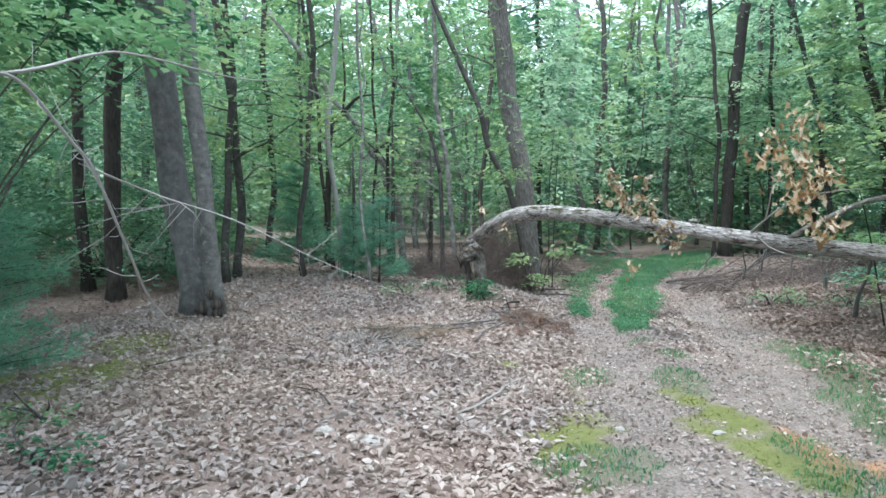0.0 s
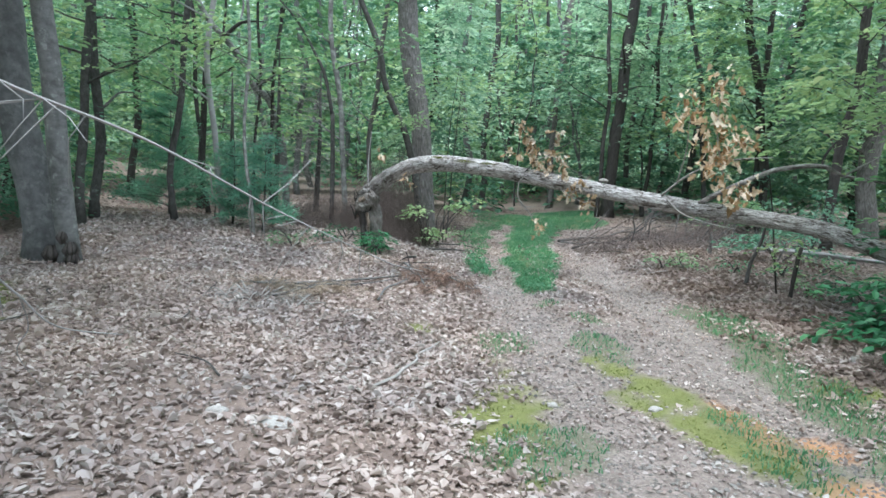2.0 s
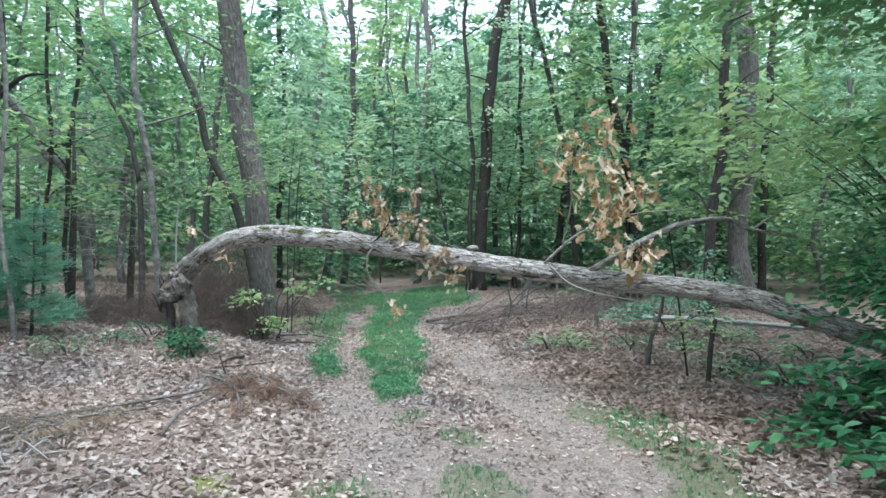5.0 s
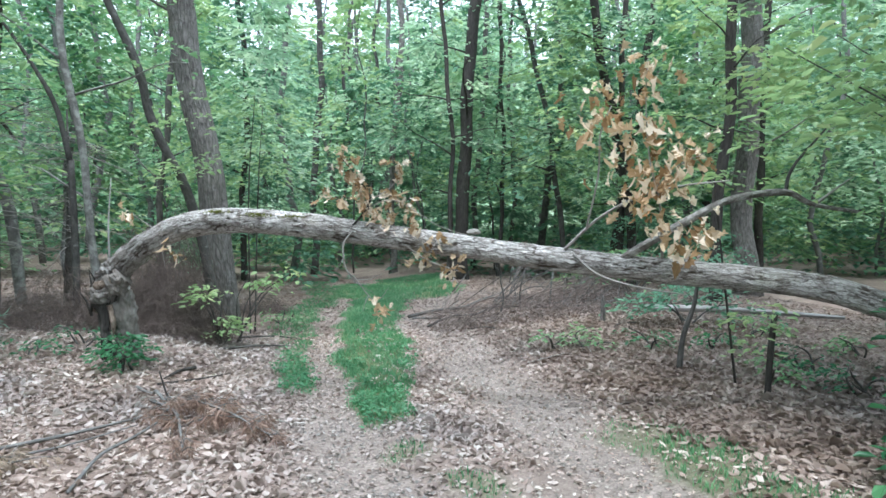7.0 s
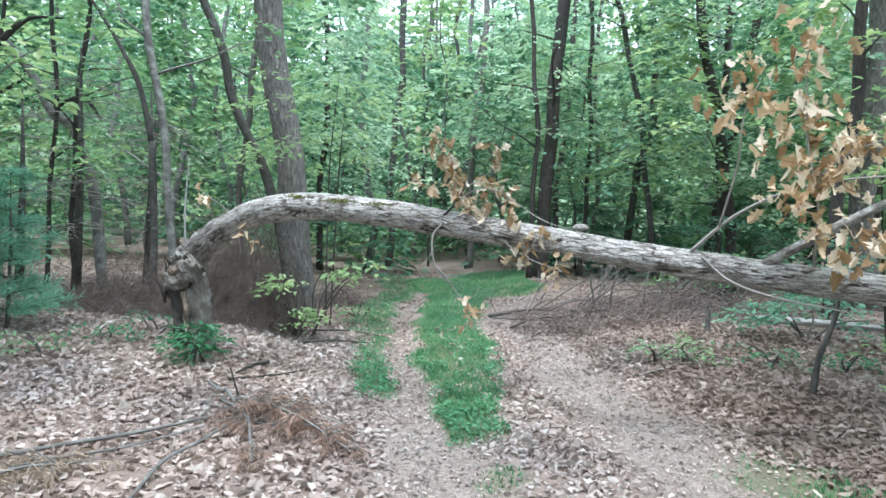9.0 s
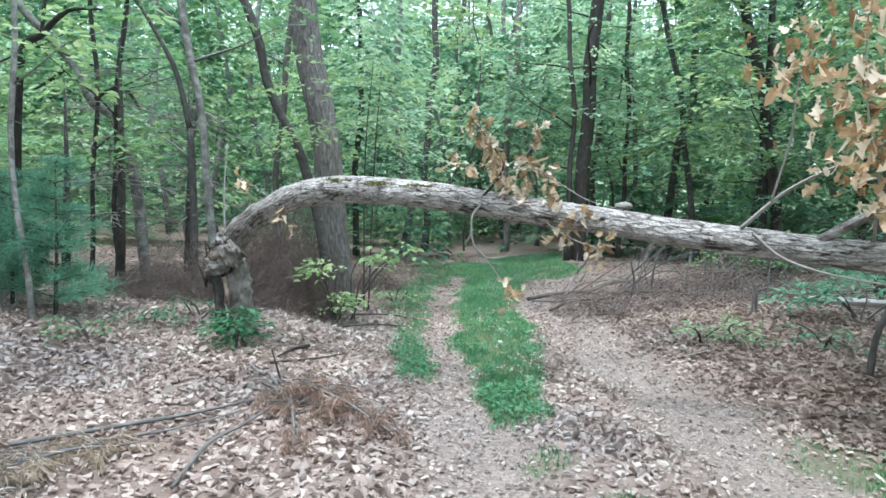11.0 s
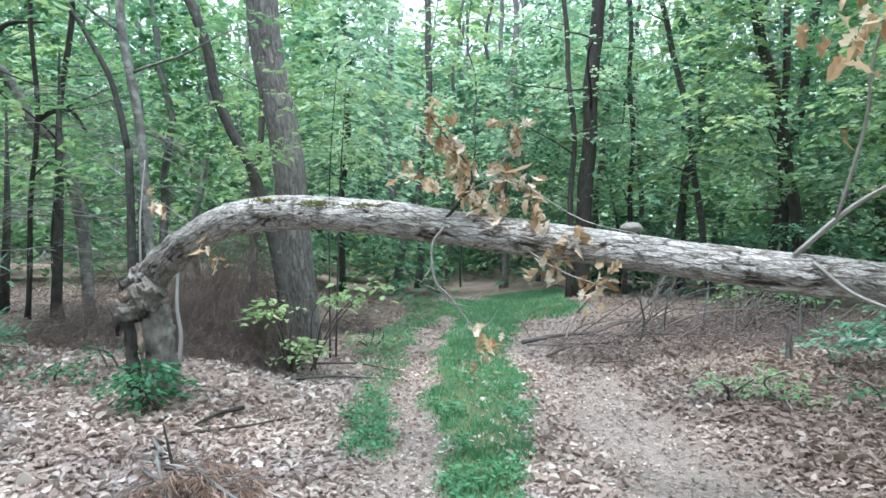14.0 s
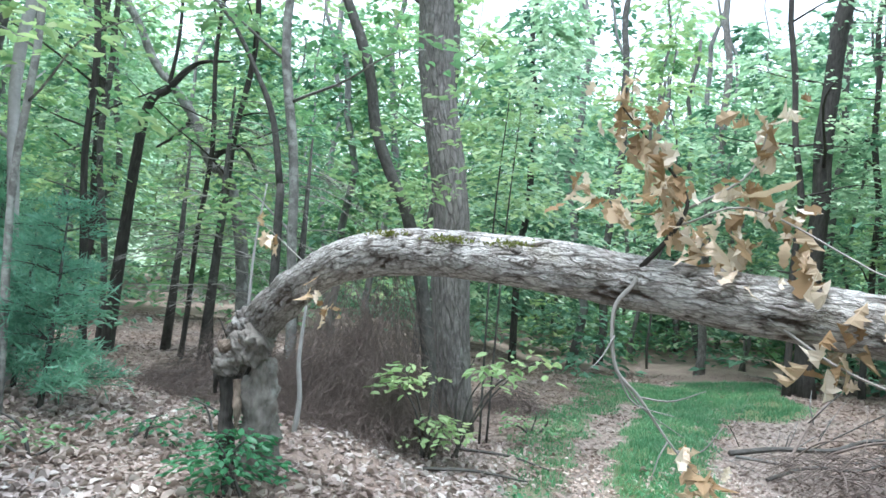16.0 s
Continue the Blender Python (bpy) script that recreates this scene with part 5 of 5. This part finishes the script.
twig_heap("brush_pile", "dark brown brush beyond the stump", (-1.75, 12.95), (0.8, 0.5, 0.95), 1100, BRUSH, 33, 1.0, (0.2, 0.55), 0.0019)
twig_heap("brush_pile", "brown brush beyond the oak", (0.6, 15.6), (0.35, 0.3, 0.55), 260, BRUSH, 36, 1.0, (0.2, 0.45), 0.003)
twig_heap("brush_pile", "dark mound of brown brush among grey sticks", (6.6, 15.0), (0.55, 0.5, 0.9), 300, BRUSH, 37, 1.3, (0.3, 0.7), 0.008)
twig_heap("brush_pile", "low dark litter of broken twigs beside the track", (4.3, 13.2), (1.3, 0.7, 0.22), 260, BRUSH, 41, 0.3, (0.3, 0.8), 0.0034)
twig_heap("brush_pile", "heap of grey-brown broken branches and twigs", (5.9, 14.1), (1.4, 0.8, 0.55), 520, BRUSH, 42, 0.6, (0.3, 0.9), 0.003)
twig_heap("brush_pile", "low grey-brown heap of dry weeds and twigs", (-1.6, 7.6), (0.5, 0.35, 0.12), 60, DEAD_TWIG, 44, 0.2, (0.2, 0.6), 0.0035)
def dead_conifer(x, y, height, reach, lo, seed, n=46):
    """A dead young conifer: bare drooping limbs, each with a comb of fine grey twigs."""
    rg = np.random.default_rng(seed)
    z0 = float(ground_z(x, y))
    t = thing("dead_conifer", "dead conifer with bare drooping pale grey limbs", "dead tree", (x, y, z0))
    stem("trunk", np.array([(x, y, z0 - 0.1), (x + 0.03, y, z0 + height * 0.5), (x, y, z0 + height)]), [0.06, 0.045, 0.012], BARK_MID, t, 9, 0.05, seed, 0.2)
    for k in range(n):
        h, a, ln = rg.uniform(lo, height * 0.95), rg.uniform(0, 6.28), reach * rg.uniform(0.5, 1.1)
        ln *= 1.1 - 0.5 * h / height
        ll = limb_line((x, y, z0 + h), a, rg.uniform(-0.1, 0.25), ln, seed * 50 + k, 9, rg.uniform(0.15, 0.45))
        limb = stem("limb", ll, [0.009, 0.006, 0.002], DEAD_TWIG if k % 3 else BARK_DRY_HAZE, t, 5, 0.0, k)
        parts = []
        for _ in range(10):
            b = ll[rg.integers(2, 9)]
            yw = a + rg.choice((-1, 1)) * rg.uniform(0.3, 1.0)
            tl = rg.uniform(0.12, 0.4)
            e = b + (tl * math.cos(yw), tl * math.sin(yw), -tl * rg.uniform(0.1, 0.7))
            parts.append(tube(np.array([b, (b + e) / 2 + (0, 0, 0.02), e]), [0.0035, 0.0025, 0.0012], 3, 0.0, k))
        v, f, u = joined(parts)
        tagged(child("twig_comb", mesh_from("twig_comb", v, f, DEAD_TWIG, u), limb), kind="stuff")


dead_conifer(-3.0, 14.5, 3.4, 1.2, 0.7, 71)
dead_conifer(-2.3, 15.4, 3.0, 1.1, 0.8, 72, 36)
dead_conifer(-4.3, 15.8, 3.0, 1.2, 0.8, 73, 30)


def dead_bough(name, label, pts, mat, seed, needle=0.13, n=34):
    """A dropped pine bough: a crooked stem, side twigs, and curtains of withered needles hanging from them."""
    rg = np.random.default_rng(seed)
    p = curve_points([(x, y, float(ground_z(x, y)) + h) for x, y, h in pts], 40)
    t = thing(name, label, "dead bough", tuple(p[0]))
    stem("stem", p, [0.013, 0.01, 0.005], BARK_DRY_HAZE, t, 7, 0.05, seed)
    for k in range(n):
        b = p[rg.integers(2, 40)]
        a, ln = rg.uniform(0, 6.28), rg.uniform(0.1, 0.32)
        e = b + (ln * math.cos(a), ln * math.sin(a), rg.uniform(-0.02, 0.07))
        e[2] = max(e[2], float(ground_z(e[0], e[1])) + 0.03)
        side = stem("side_twig", np.array([b, (b + e) / 2 + (0, 0, 0.015), e]), [0.004, 0.003, 0.0015], BARK_DRY_HAZE, t, 4, 0.0, seed + k)
        q = 48
        u = rg.uniform(0.1, 1.0, q)
        pos = b + (e - b) * u[:, None] + rg.normal(0, 0.012, (q, 3))
        v, f = quad_leaves(pos, a + rg.normal(0, 1.2, q), rg.normal(-0.7, 0.4, q), rg.uniform(0, 3, q), needle * rg.uniform(0.5, 1.1, q), 0.07)
        v[:, 2] = np.maximum(v[:, 2], ground_z(v[:, 0], v[:, 1]) + 0.006)
        tagged(child("needles", mesh_from("needles", v, f, mat, shade=False), side), kind="stuff")
    return t


BROWN_NEEDLE = leaf_mat("withered_needles", [(0.0, (0.19, 0.145, 0.11)), (0.6, (0.37, 0.29, 0.23)), (1.0, (0.54, 0.45, 0.38))], 0.2, 0.8, 0.1)
dead_bough("pine_bough", "dropped pine bough with red-brown withered needles", [(-0.1, 9.35, 0.12), (0.12, 9.1, 0.18), (0.3, 8.88, 0.17), (0.48, 8.66, 0.14), (0.72, 8.38, 0.06)], FERN_RED, 35)
dead_bough("pine_bough", "dropped pine bough with brown needles beside the grey stick", [(-0.15, 9.2, 0.16), (0.05, 8.95, 0.13), (0.12, 8.65, 0.09), (0.18, 8.25, 0.05)], FERN_RED, 36, 0.1, 24)
dead_bough("pine_bough", "grey-brown withered bough lying in the leaves", [(-1.5, 7.7, 0.05), (-1.2, 7.9, 0.1), (-0.95, 8.1, 0.12), (-0.75, 8.3, 0.06)], BROWN_NEEDLE, 37, 0.12, 30)
dead_bough("pine_bough", "low withered bough in the leaves", [(-1.9, 8.3, 0.04), (-1.55, 8.15, 0.08), (-1.2, 8.2, 0.05)], BROWN_NEEDLE, 38, 0.11, 22)


def stick(name, label, pts, r, mat, seed=0, category="stick"):
    p = np.array([(x, y, float(ground_z(x, y)) + h) for x, y, h in pts])
    t = thing(name, label, category, tuple(p[0]))
    stem("wood", curve_points(p, 6 * len(p)), [r, r * 0.8, r * 0.45], mat, t, 8, 0.06, seed)
    return t


stick("fallen_stick", "pale barkless crooked stick lying on the leaves", [(-0.2, 5.05, 0.02), (-0.05, 5.22, 0.045), (0.0, 5.45, 0.03), (0.1, 5.6, 0.06), (0.1, 5.82, 0.035), (0.22, 6.0, 0.05), (0.3, 6.25, 0.03)], 0.013, DEAD_TWIG, 1)
stick("fallen_stick", "long weathered grey stick on the leaves", [(-1.7, 8.25, 0.03), (-1.25, 8.44, 0.05), (-0.95, 8.68, 0.035), (-0.6, 8.8, 0.06), (-0.3, 9.08, 0.05), (0.0, 9.3, 0.06)], 0.016, BARK_DRY_HAZE, 2)
stick("fallen_stick", "thin grey stick crossing the leaves", [(-0.36, 7.8, 0.03), (-0.31, 8.32, 0.05), (-0.17, 8.61, 0.06), (-0.02, 8.9, 0.09), (0.1, 9.05, 0.1)], 0.012, BARK_DRY_HAZE, 3)
stick("fallen_stick", "grey stick lying beside a longer one", [(-1.4, 8.1, 0.02), (-1.0, 8.42, 0.03), (-0.6, 8.6, 0.04), (-0.2, 8.95, 0.05)], 0.011, BARK_DRY_HAZE, 21)
stick("fallen_stick", "crooked grey stick propped in the dead boughs", [(-0.4, 10.1, 0.03), (-0.22, 9.7, 0.08), (-0.12, 9.3, 0.2), (0.02, 8.95, 0.12), (0.05, 8.7, 0.04)], 0.014, BARK_DRY_HAZE, 22)
stick("fallen_stick", "thin stick crossing the dead boughs", [(-0.25, 9.45, 0.12), (0.1, 9.2, 0.16), (0.55, 8.95, 0.1), (0.85, 8.75, 0.03)], 0.007, DEAD_TWIG, 23)
stick("fallen_stick", "dark knotted stick on the leaves", [(0.0, 10.95, 0.03), (-0.12, 10.65, 0.05), (-0.22, 10.4, 0.03)], 0.018, BARK_DARK, 24)
stick("fallen_stick", "thin upright broken stick", [(-0.02, 9.35, 0.0), (-0.05, 9.33, 0.15), (-0.12, 9.4, 0.34)], 0.012, BARK_DARK, 4)
stick("fallen_stick", "dark broken stick on the leaves", [(-0.25, 10.2, 0.03), (0.1, 10.45, 0.04), (0.35, 10.75, 0.04)], 0.011, BARK_DARK, 5)
stick("fallen_stick", "grey stick among red bracken", [(0.1, 9.0, 0.05), (0.5, 8.85, 0.05), (0.8, 8.8, 0.03)], 0.008, BARK_DRY_HAZE, 6)
stick("fallen_stick", "grey stick at the edge of the track", [(0.2, 12.2, 0.03), (0.6, 12.35, 0.05), (1.0, 12.3, 0.03)], 0.015, BARK_MID, 7)
stick("fallen_stick", "grey stick at the edge of the grass", [(0.35, 13.1, 0.03), (0.8, 13.0, 0.04), (1.15, 12.75, 0.03)], 0.014, BARK_MID, 8)
stick("fallen_log", "pale barkless log lying on the slope", [(6.3, 12.9, 0.06), (7.2, 12.1, 0.08), (8.3, 11.2, 0.06)], 0.055, BARK_PALE, 9, "log")
stick("dead_sapling", "grey crooked dead stem in the leaf litter", [(4.46, 9.3, -0.05), (4.5, 9.3, 0.3), (4.6, 9.28, 0.62), (4.62, 9.26, 0.95)], 0.03, BARK_MID, 11, "dead stem")
stick("tree_stub", "short grey stub standing in the leaves", [(5.1, 12.0, -0.05), (5.1, 12.0, 0.2), (5.09, 12.0, 0.36)], 0.04, BARK_OAK, 12, "stub")
stick("pale_sapling", "short white dead stem behind the stump", [(-0.79, 12.0, -0.05), (-0.77, 12.0, 0.25), (-0.81, 12.0, 0.55), (-0.8, 12.0, 0.98)], 0.022, BARK_PALE, 13, "dead stem")
stick("upright_stick", "grey crooked stick standing in the brush", [(4.2, 13.6, -0.02), (4.25, 13.6, 0.25), (4.2, 13.6, 0.5), (4.22, 13.6, 0.65)], 0.015, BARK_MID, 14)
stick("upright_stick", "grey crooked stick standing in the brush", [(4.6, 13.8, -0.02), (4.62, 13.8, 0.4), (4.8, 13.8, 0.9)], 0.014, BARK_MID, 15)
stick("upright_stick", "pale stub standing in the brush", [(5.2, 14.0, -0.02), (5.22, 14.0, 0.35), (5.26, 14.0, 0.65)], 0.015, BARK_DRY_HAZE, 16)
stick("fallen_log", "dark rotten log lying in the brush", [(2.9, 14.3, 0.03), (3.4, 14.55, 0.1), (3.9, 14.5, 0.07), (4.4, 14.75, 0.13), (5.0, 14.7, 0.06)], 0.03, BARK_MID, 17, "log")
stick("fallen_log", "grey log lying across the brush", [(3.0, 13.4, 0.02), (3.4, 13.62, 0.09), (3.8, 13.6, 0.05), (4.2, 13.85, 0.08), (4.6, 13.8, 0.04)], 0.018, BARK_MID, 18, "log")
for k in range(80):
    rg = np.random.default_rng(200 + k)
    x, y = rg.uniform(2.9, 7.6), rg.uniform(13.2, 15.2)
    a, ln = rg.normal(0.2, 0.9), rg.uniform(0.6, 1.8)
    h = rg.uniform(0.15, 0.85) if k % 3 else rg.uniform(0.02, 0.12)
    r = rg.uniform(0.004, 0.008) if k % 2 else rg.uniform(0.009, 0.017)
    pts = [(x, y, 0.02), (x + 0.5 * ln * math.cos(a), y + 0.3 * ln * math.sin(a), 0.03 + h * 0.6 + 0.05 * rg.normal()), (x + ln * math.cos(a), y + 0.6 * ln * math.sin(a), 0.03 + h)]
    s_ = stick("brush_stick", "grey weathered stick in a heap of dead branches", pts, r, (BARK_DRY_HAZE, BARK_MID, BRUSH)[k % 3], 200 + k)
    s_["group"] = "heap of dead branches"
    for j in range(2):
        b = np.array((pts[1][0], pts[1][1], float(ground_z(pts[1][0], pts[1][1])) + pts[1][2])) + rg.normal(0, 0.02, 3)
        e = b + (rg.normal(0.1, 0.25), rg.normal(0, 0.15), rg.uniform(0.05, 0.4))
        stem("side_twig", np.array([b, (b + e) / 2 + rg.normal(0, 0.02, 3), e]), [r * 0.5, r * 0.4, r * 0.2], BARK_DRY_HAZE, s_, 5, 0.0, k + j)
for k in range(40):
    rg = np.random.default_rng(300 + k)
    x, y = rg.uniform(-6.5, 6.5), rg.uniform(3.0, 13.5)
    if 0.4 < x < 3.3:
        continue
    a, ln = rg.uniform(0, 6.28), rg.uniform(0.2, 0.7)
    stick("small_twig", "thin dry twig on the leaf litter", [(x, y, 0.025), (x + 0.5 * ln * math.cos(a), y + 0.5 * ln * math.sin(a), 0.04), (x + ln * math.cos(a + 0.2), y + ln * math.sin(a + 0.2), 0.025)], rg.uniform(0.004, 0.009), BARK_MID if k % 2 else DEAD_TWIG, 300 + k)["group"] = "twigs on the litter"


def stone(x, y, sx, sy, sz, seed):
    bm = bmesh.new()
    bmesh.ops.create_icosphere(bm, subdivisions=3, radius=1)
    for v in bm.verts:
        n = noise.noise(v.co * 1.3 + Vector((seed, 0, 0))) * 0.3 + noise.noise(v.co * 4 + Vector((seed, 3, 0))) * 0.08
        v.co = Vector((v.co.x * sx, v.co.y * sy, max(v.co.z, -0.5) * sz)) * (1 + n)
    me = bpy.data.meshes.new("stone")
    bm.to_mesh(me)
    bm.free()
    me.materials.append(STONE)
    ob = new("stone", me)
    ob.location = (x, y, float(ground_z(x, y)) + sz * 0.2)
    tagged(ob, "pale stone lying in the leaf litter", "stone")


stone(-1.11, 4.44, 0.07, 0.05, 0.04, 1)
stone(-0.74, 4.33, 0.15, 0.09, 0.02, 2)
stone(1.05, 4.9, 0.04, 0.03, 0.02, 3)
stone(1.75, 4.85, 0.05, 0.035, 0.022, 4)

# ---- the dead limb that hangs over the start ----
host = tree("host_tree", "grey trunk carrying a long dead pale limb", -3.6, 0.5, 0.26, 10, BARK_MID, LEAF_DEEP_SHADE, (0, 0), (0, 0), seed=90, crown=(3.4, 8), limbs=6, sprays=60)
stem("dead_limb", curve_points([(-3.55, 0.5, 2.2), (-2.0, 0.7, 2.0), (-1.1, 0.95, 1.92), (-0.73, 1.16, 1.96), (-0.64, 1.35, 2.04), (-0.58, 1.45, 2.06), (-0.44, 1.76, 2.05), (-0.34, 1.96, 2.08)], 50), [0.016, 0.007, 0.004, 0.0028, 0.001], BARK_PALE, host, 7, 0.03, 1, label="bare pale dead limb")
HANG = curve_points([(-0.78, 1.13, 1.95), (-0.71, 1.18, 1.95), (-0.67, 1.3, 1.82), (-0.66, 1.37, 1.75), (-0.65, 1.45, 1.6), (-0.66, 1.55, 1.46), (-0.72, 1.67, 1.4), (-0.8, 1.85, 1.32), (-0.82, 1.98, 1.24), (-0.8, 2.1, 1.14), (-0.73, 2.3, 1.07)], 52)
REACH = curve_points([(-0.66, 1.37, 1.75), (-0.55, 1.51, 1.68), (-0.4, 1.65, 1.61), (-0.2, 1.78, 1.49), (0.0, 1.88, 1.39)], 40)
stem("dead_limb", HANG, [0.0048, 0.0042, 0.0032, 0.0016], BARK_PALE, host, 7, 0.03, 2, label="bare pale dead limb")
stem("dead_limb", curve_points([(-0.82, 1.98, 1.24), (-0.86, 2.08, 1.14), (-0.93, 2.15, 1.05), (-0.95, 2.3, 0.9)], 16), [0.002, 0.0016, 0.0008], BARK_PALE, host, 5, 0.03, 5, label="bare pale dead limb")
stem("dead_limb", REACH, [0.0033, 0.0029, 0.0021, 0.0009], BARK_PALE, host, 6, 0.03, 3, label="bare pale dead limb")
for k in range(44):
    rg = np.random.default_rng(500 + k)
    ln_ = REACH if k % 2 else HANG
    b = ln_[rg.integers(3, 39)]
    e = b + rg.normal(0, 0.06 if k % 3 else 0.12, 3) + (-0.02, 0.03, -0.05)
    stem("twig", np.array([b, (b + e) / 2 + rg.normal(0, 0.009, 3), e]), [0.0014, 0.0011, 0.0007], BARK_PALE, host, 4, 0.0, k)

# ---- forked and leaning trunks at the left of the track ----
snag = thing("leaning_snag", "grey dead trunk leaning diagonally through the wood", "dead tree", (-2.9, 15.3, 0.3))
stem("trunk", curve_points([(-2.9, 15.3, 0.1), (-3.04, 15.3, 1.5), (-3.22, 15.3, 2.24), (-3.4, 15.3, 2.65), (-3.68, 15.3, 2.84), (-4.03, 15.3, 3.48), (-4.71, 15.3, 4.22), (-5.1, 15.3, 4.85), (-6.2, 15.3, 6.2)], 50), [0.085, 0.075, 0.06, 0.05], BARK_LICHEN, snag, 12, 0.08, 4)
stem("limb", curve_points([(-3.68, 15.3, 2.84), (-3.5, 15.3, 3.0), (-3.2, 15.25, 3.05), (-2.95, 15.2, 2.75)], 16), [0.04, 0.035, 0.02], BARK_DARK, snag, 8, 0.06, 14)
stem("limb", curve_points([(-4.0, 15.3, 3.44), (-4.2, 15.3, 3.2), (-4.5, 15.3, 3.0)], 12), [0.035, 0.03, 0.015], BARK_DARK, snag, 8, 0.06, 15)
fork = thing("forked_tree", "black forked trunk with crooked limbs", "tree", (-4.74, 15.2, 0.3))
stem("trunk", curve_points([(-4.74, 15.15, 0.1), (-4.72, 15.15, 1.5), (-4.63, 15.15, 3.4), (-4.33, 15.15, 3.78)], 30), [0.085, 0.075, 0.062, 0.05], BARK_DARK, fork, 10, 0.04, 5, 0.2)
stem("limb", curve_points([(-4.33, 15.15, 3.77), (-4.11, 15.15, 4.02), (-3.89, 15.15, 4.16), (-3.5, 15.2, 4.2)], 18), [0.05, 0.045, 0.03, 0.012], BARK_DARK, fork, 8, 0.04, 6)
stem("limb", curve_points([(-4.33, 15.15, 3.77), (-4.3, 15.2, 4.6), (-4.4, 15.2, 6.0)], 18), [0.03, 0.025, 0.015], BARK_DARK, fork, 8, 0.04, 7)
branchy = thing("forked_sapling", "grey sapling limbs forking low over the brush", "tree", (-1.65, 13.3, 0.3))
stem("trunk", curve_points([(-1.66, 13.32, 0.1), (-1.68, 13.32, 1.2), (-1.72, 13.3, 2.3)], 14), [0.05, 0.045, 0.04], BARK_MID, branchy, 8, 0.04, 8, 0.2)
stem("limb", curve_points([(-1.72, 13.3, 2.25), (-1.88, 13.3, 2.95), (-2.1, 13.3, 3.4), (-2.45, 13.3, 3.95), (-2.9, 13.3, 4.4)], 18), [0.036, 0.03, 0.022, 0.012], BARK_MID, branchy, 8, 0.04, 9)

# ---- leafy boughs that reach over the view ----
# left thicket: the dark of the shaded side partly put into leaf colour
shrub("hemlock_thicket", "dense dark green understory thicket in the shade of the wood", -8.0, 11.6, np.vstack([cloud((-10.5, 10.2, 0.3), (-5.9, 13.2, 1.6), 110, 51), cloud((-10.5, 10.6, 1.5), (-6.0, 13.4, 3.8), 80, 52)]), LEAF_HEMLOCK_SHADE, BARK_DARK, 0.11, 16, (0.5, 0.9), 24, 151, 0.25, 4)
shrub("maple_bough", "light green maple sprays reaching over the track", 6.3, 6.6, np.vstack([cloud((3.9, 7.8, 2.55), (5.6, 8.3, 3.0), 9, 41), cloud((4.0, 6.9, 2.1), (5.3, 7.2, 2.7), 8, 44)]), LEAF_YELLOW, BARK_MID, 0.1, 16, (0.5, 0.8), 7, 141, 0.15, 3)
shrub("maple_sapling", "light green maple sprays in front of the oak", 0.5, 13.5, cloud((-0.5, 12.6, 2.1), (1.0, 13.4, 3.2), 16, 42), LEAF_YELLOW, BARK_MID, 0.085, 16, (0.4, 0.7), 2, 142, 0.15, 3)
shrub("beech_sapling", "green sprays over the dark side of the clearing", -4.3, 4.0, cloud((-4.6, 3.6, 2.7), (-2.2, 5.6, 3.4), 26, 43), LEAF, BARK_MID, 0.1, 16, (0.5, 0.8), 7, 143, 0.15, 3)
# Crowns added mostly out of view, to block sky light over both sides.
tree("shading_tree", "broad leafy tree added to shade the verge", 8.2, 5.2, 0.3, 9, BARK_OAK, LEAF_DEEP_SHADE, (-0.1, 0), (0, 0), crown=(3.8, 8.0), spread=3.6, limbs=14, sprays=420, size=0.15, seed=95)
tree("shading_tree", "broad leafy tree added to shade the edge of the clearing", -7.0, 5.0, 0.32, 10, BARK_OAK, LEAF_DEEP_SHADE, (0.08, 0), (0, 0), crown=(3.8, 8.0), spread=3.6, limbs=14, sprays=300, size=0.15, seed=96)
tree("shading_tree", "broad leafy tree added to shade the slope", 8.6, 9.0, 0.3, 9, BARK_OAK, LEAF_DEEP_SHADE, (-0.08, 0), (0, 0), crown=(4.2, 8.5), spread=3.2, limbs=12, sprays=260, size=0.15, seed=97)
tree("shading_tree", "broad leafy tree added to shade the dark edge", -6.6, 2.2, 0.3, 9, BARK_OAK, LEAF_DEEP_SHADE, (0.1, 0), (0, 0), crown=(3.6, 8.0), spread=3.4, limbs=12, sprays=300, size=0.15, seed=98)
shrub("shading_canopy", "leafy maple boughs added to block sky light over the verge", 7.6, 6.6, np.vstack([cloud((3.9, 1.5, 4.0), (9.0, 9.5, 6.2), 240, 45)]), LEAF, BARK_OAK, 0.14, 16, (0.7, 1.1), 12, 145, 0.3, 5)
shrub("shading_canopy", "leafy boughs added to block sky light over the dark edge", -6.2, 4.0, np.vstack([cloud((-11.0, 0.5, 3.6), (-4.2, 8.0, 6.6), 340, 46)]), LEAF_DEEP_SHADE, BARK_OAK, 0.14, 16, (0.7, 1.1), 10, 146, 0.3, 5)
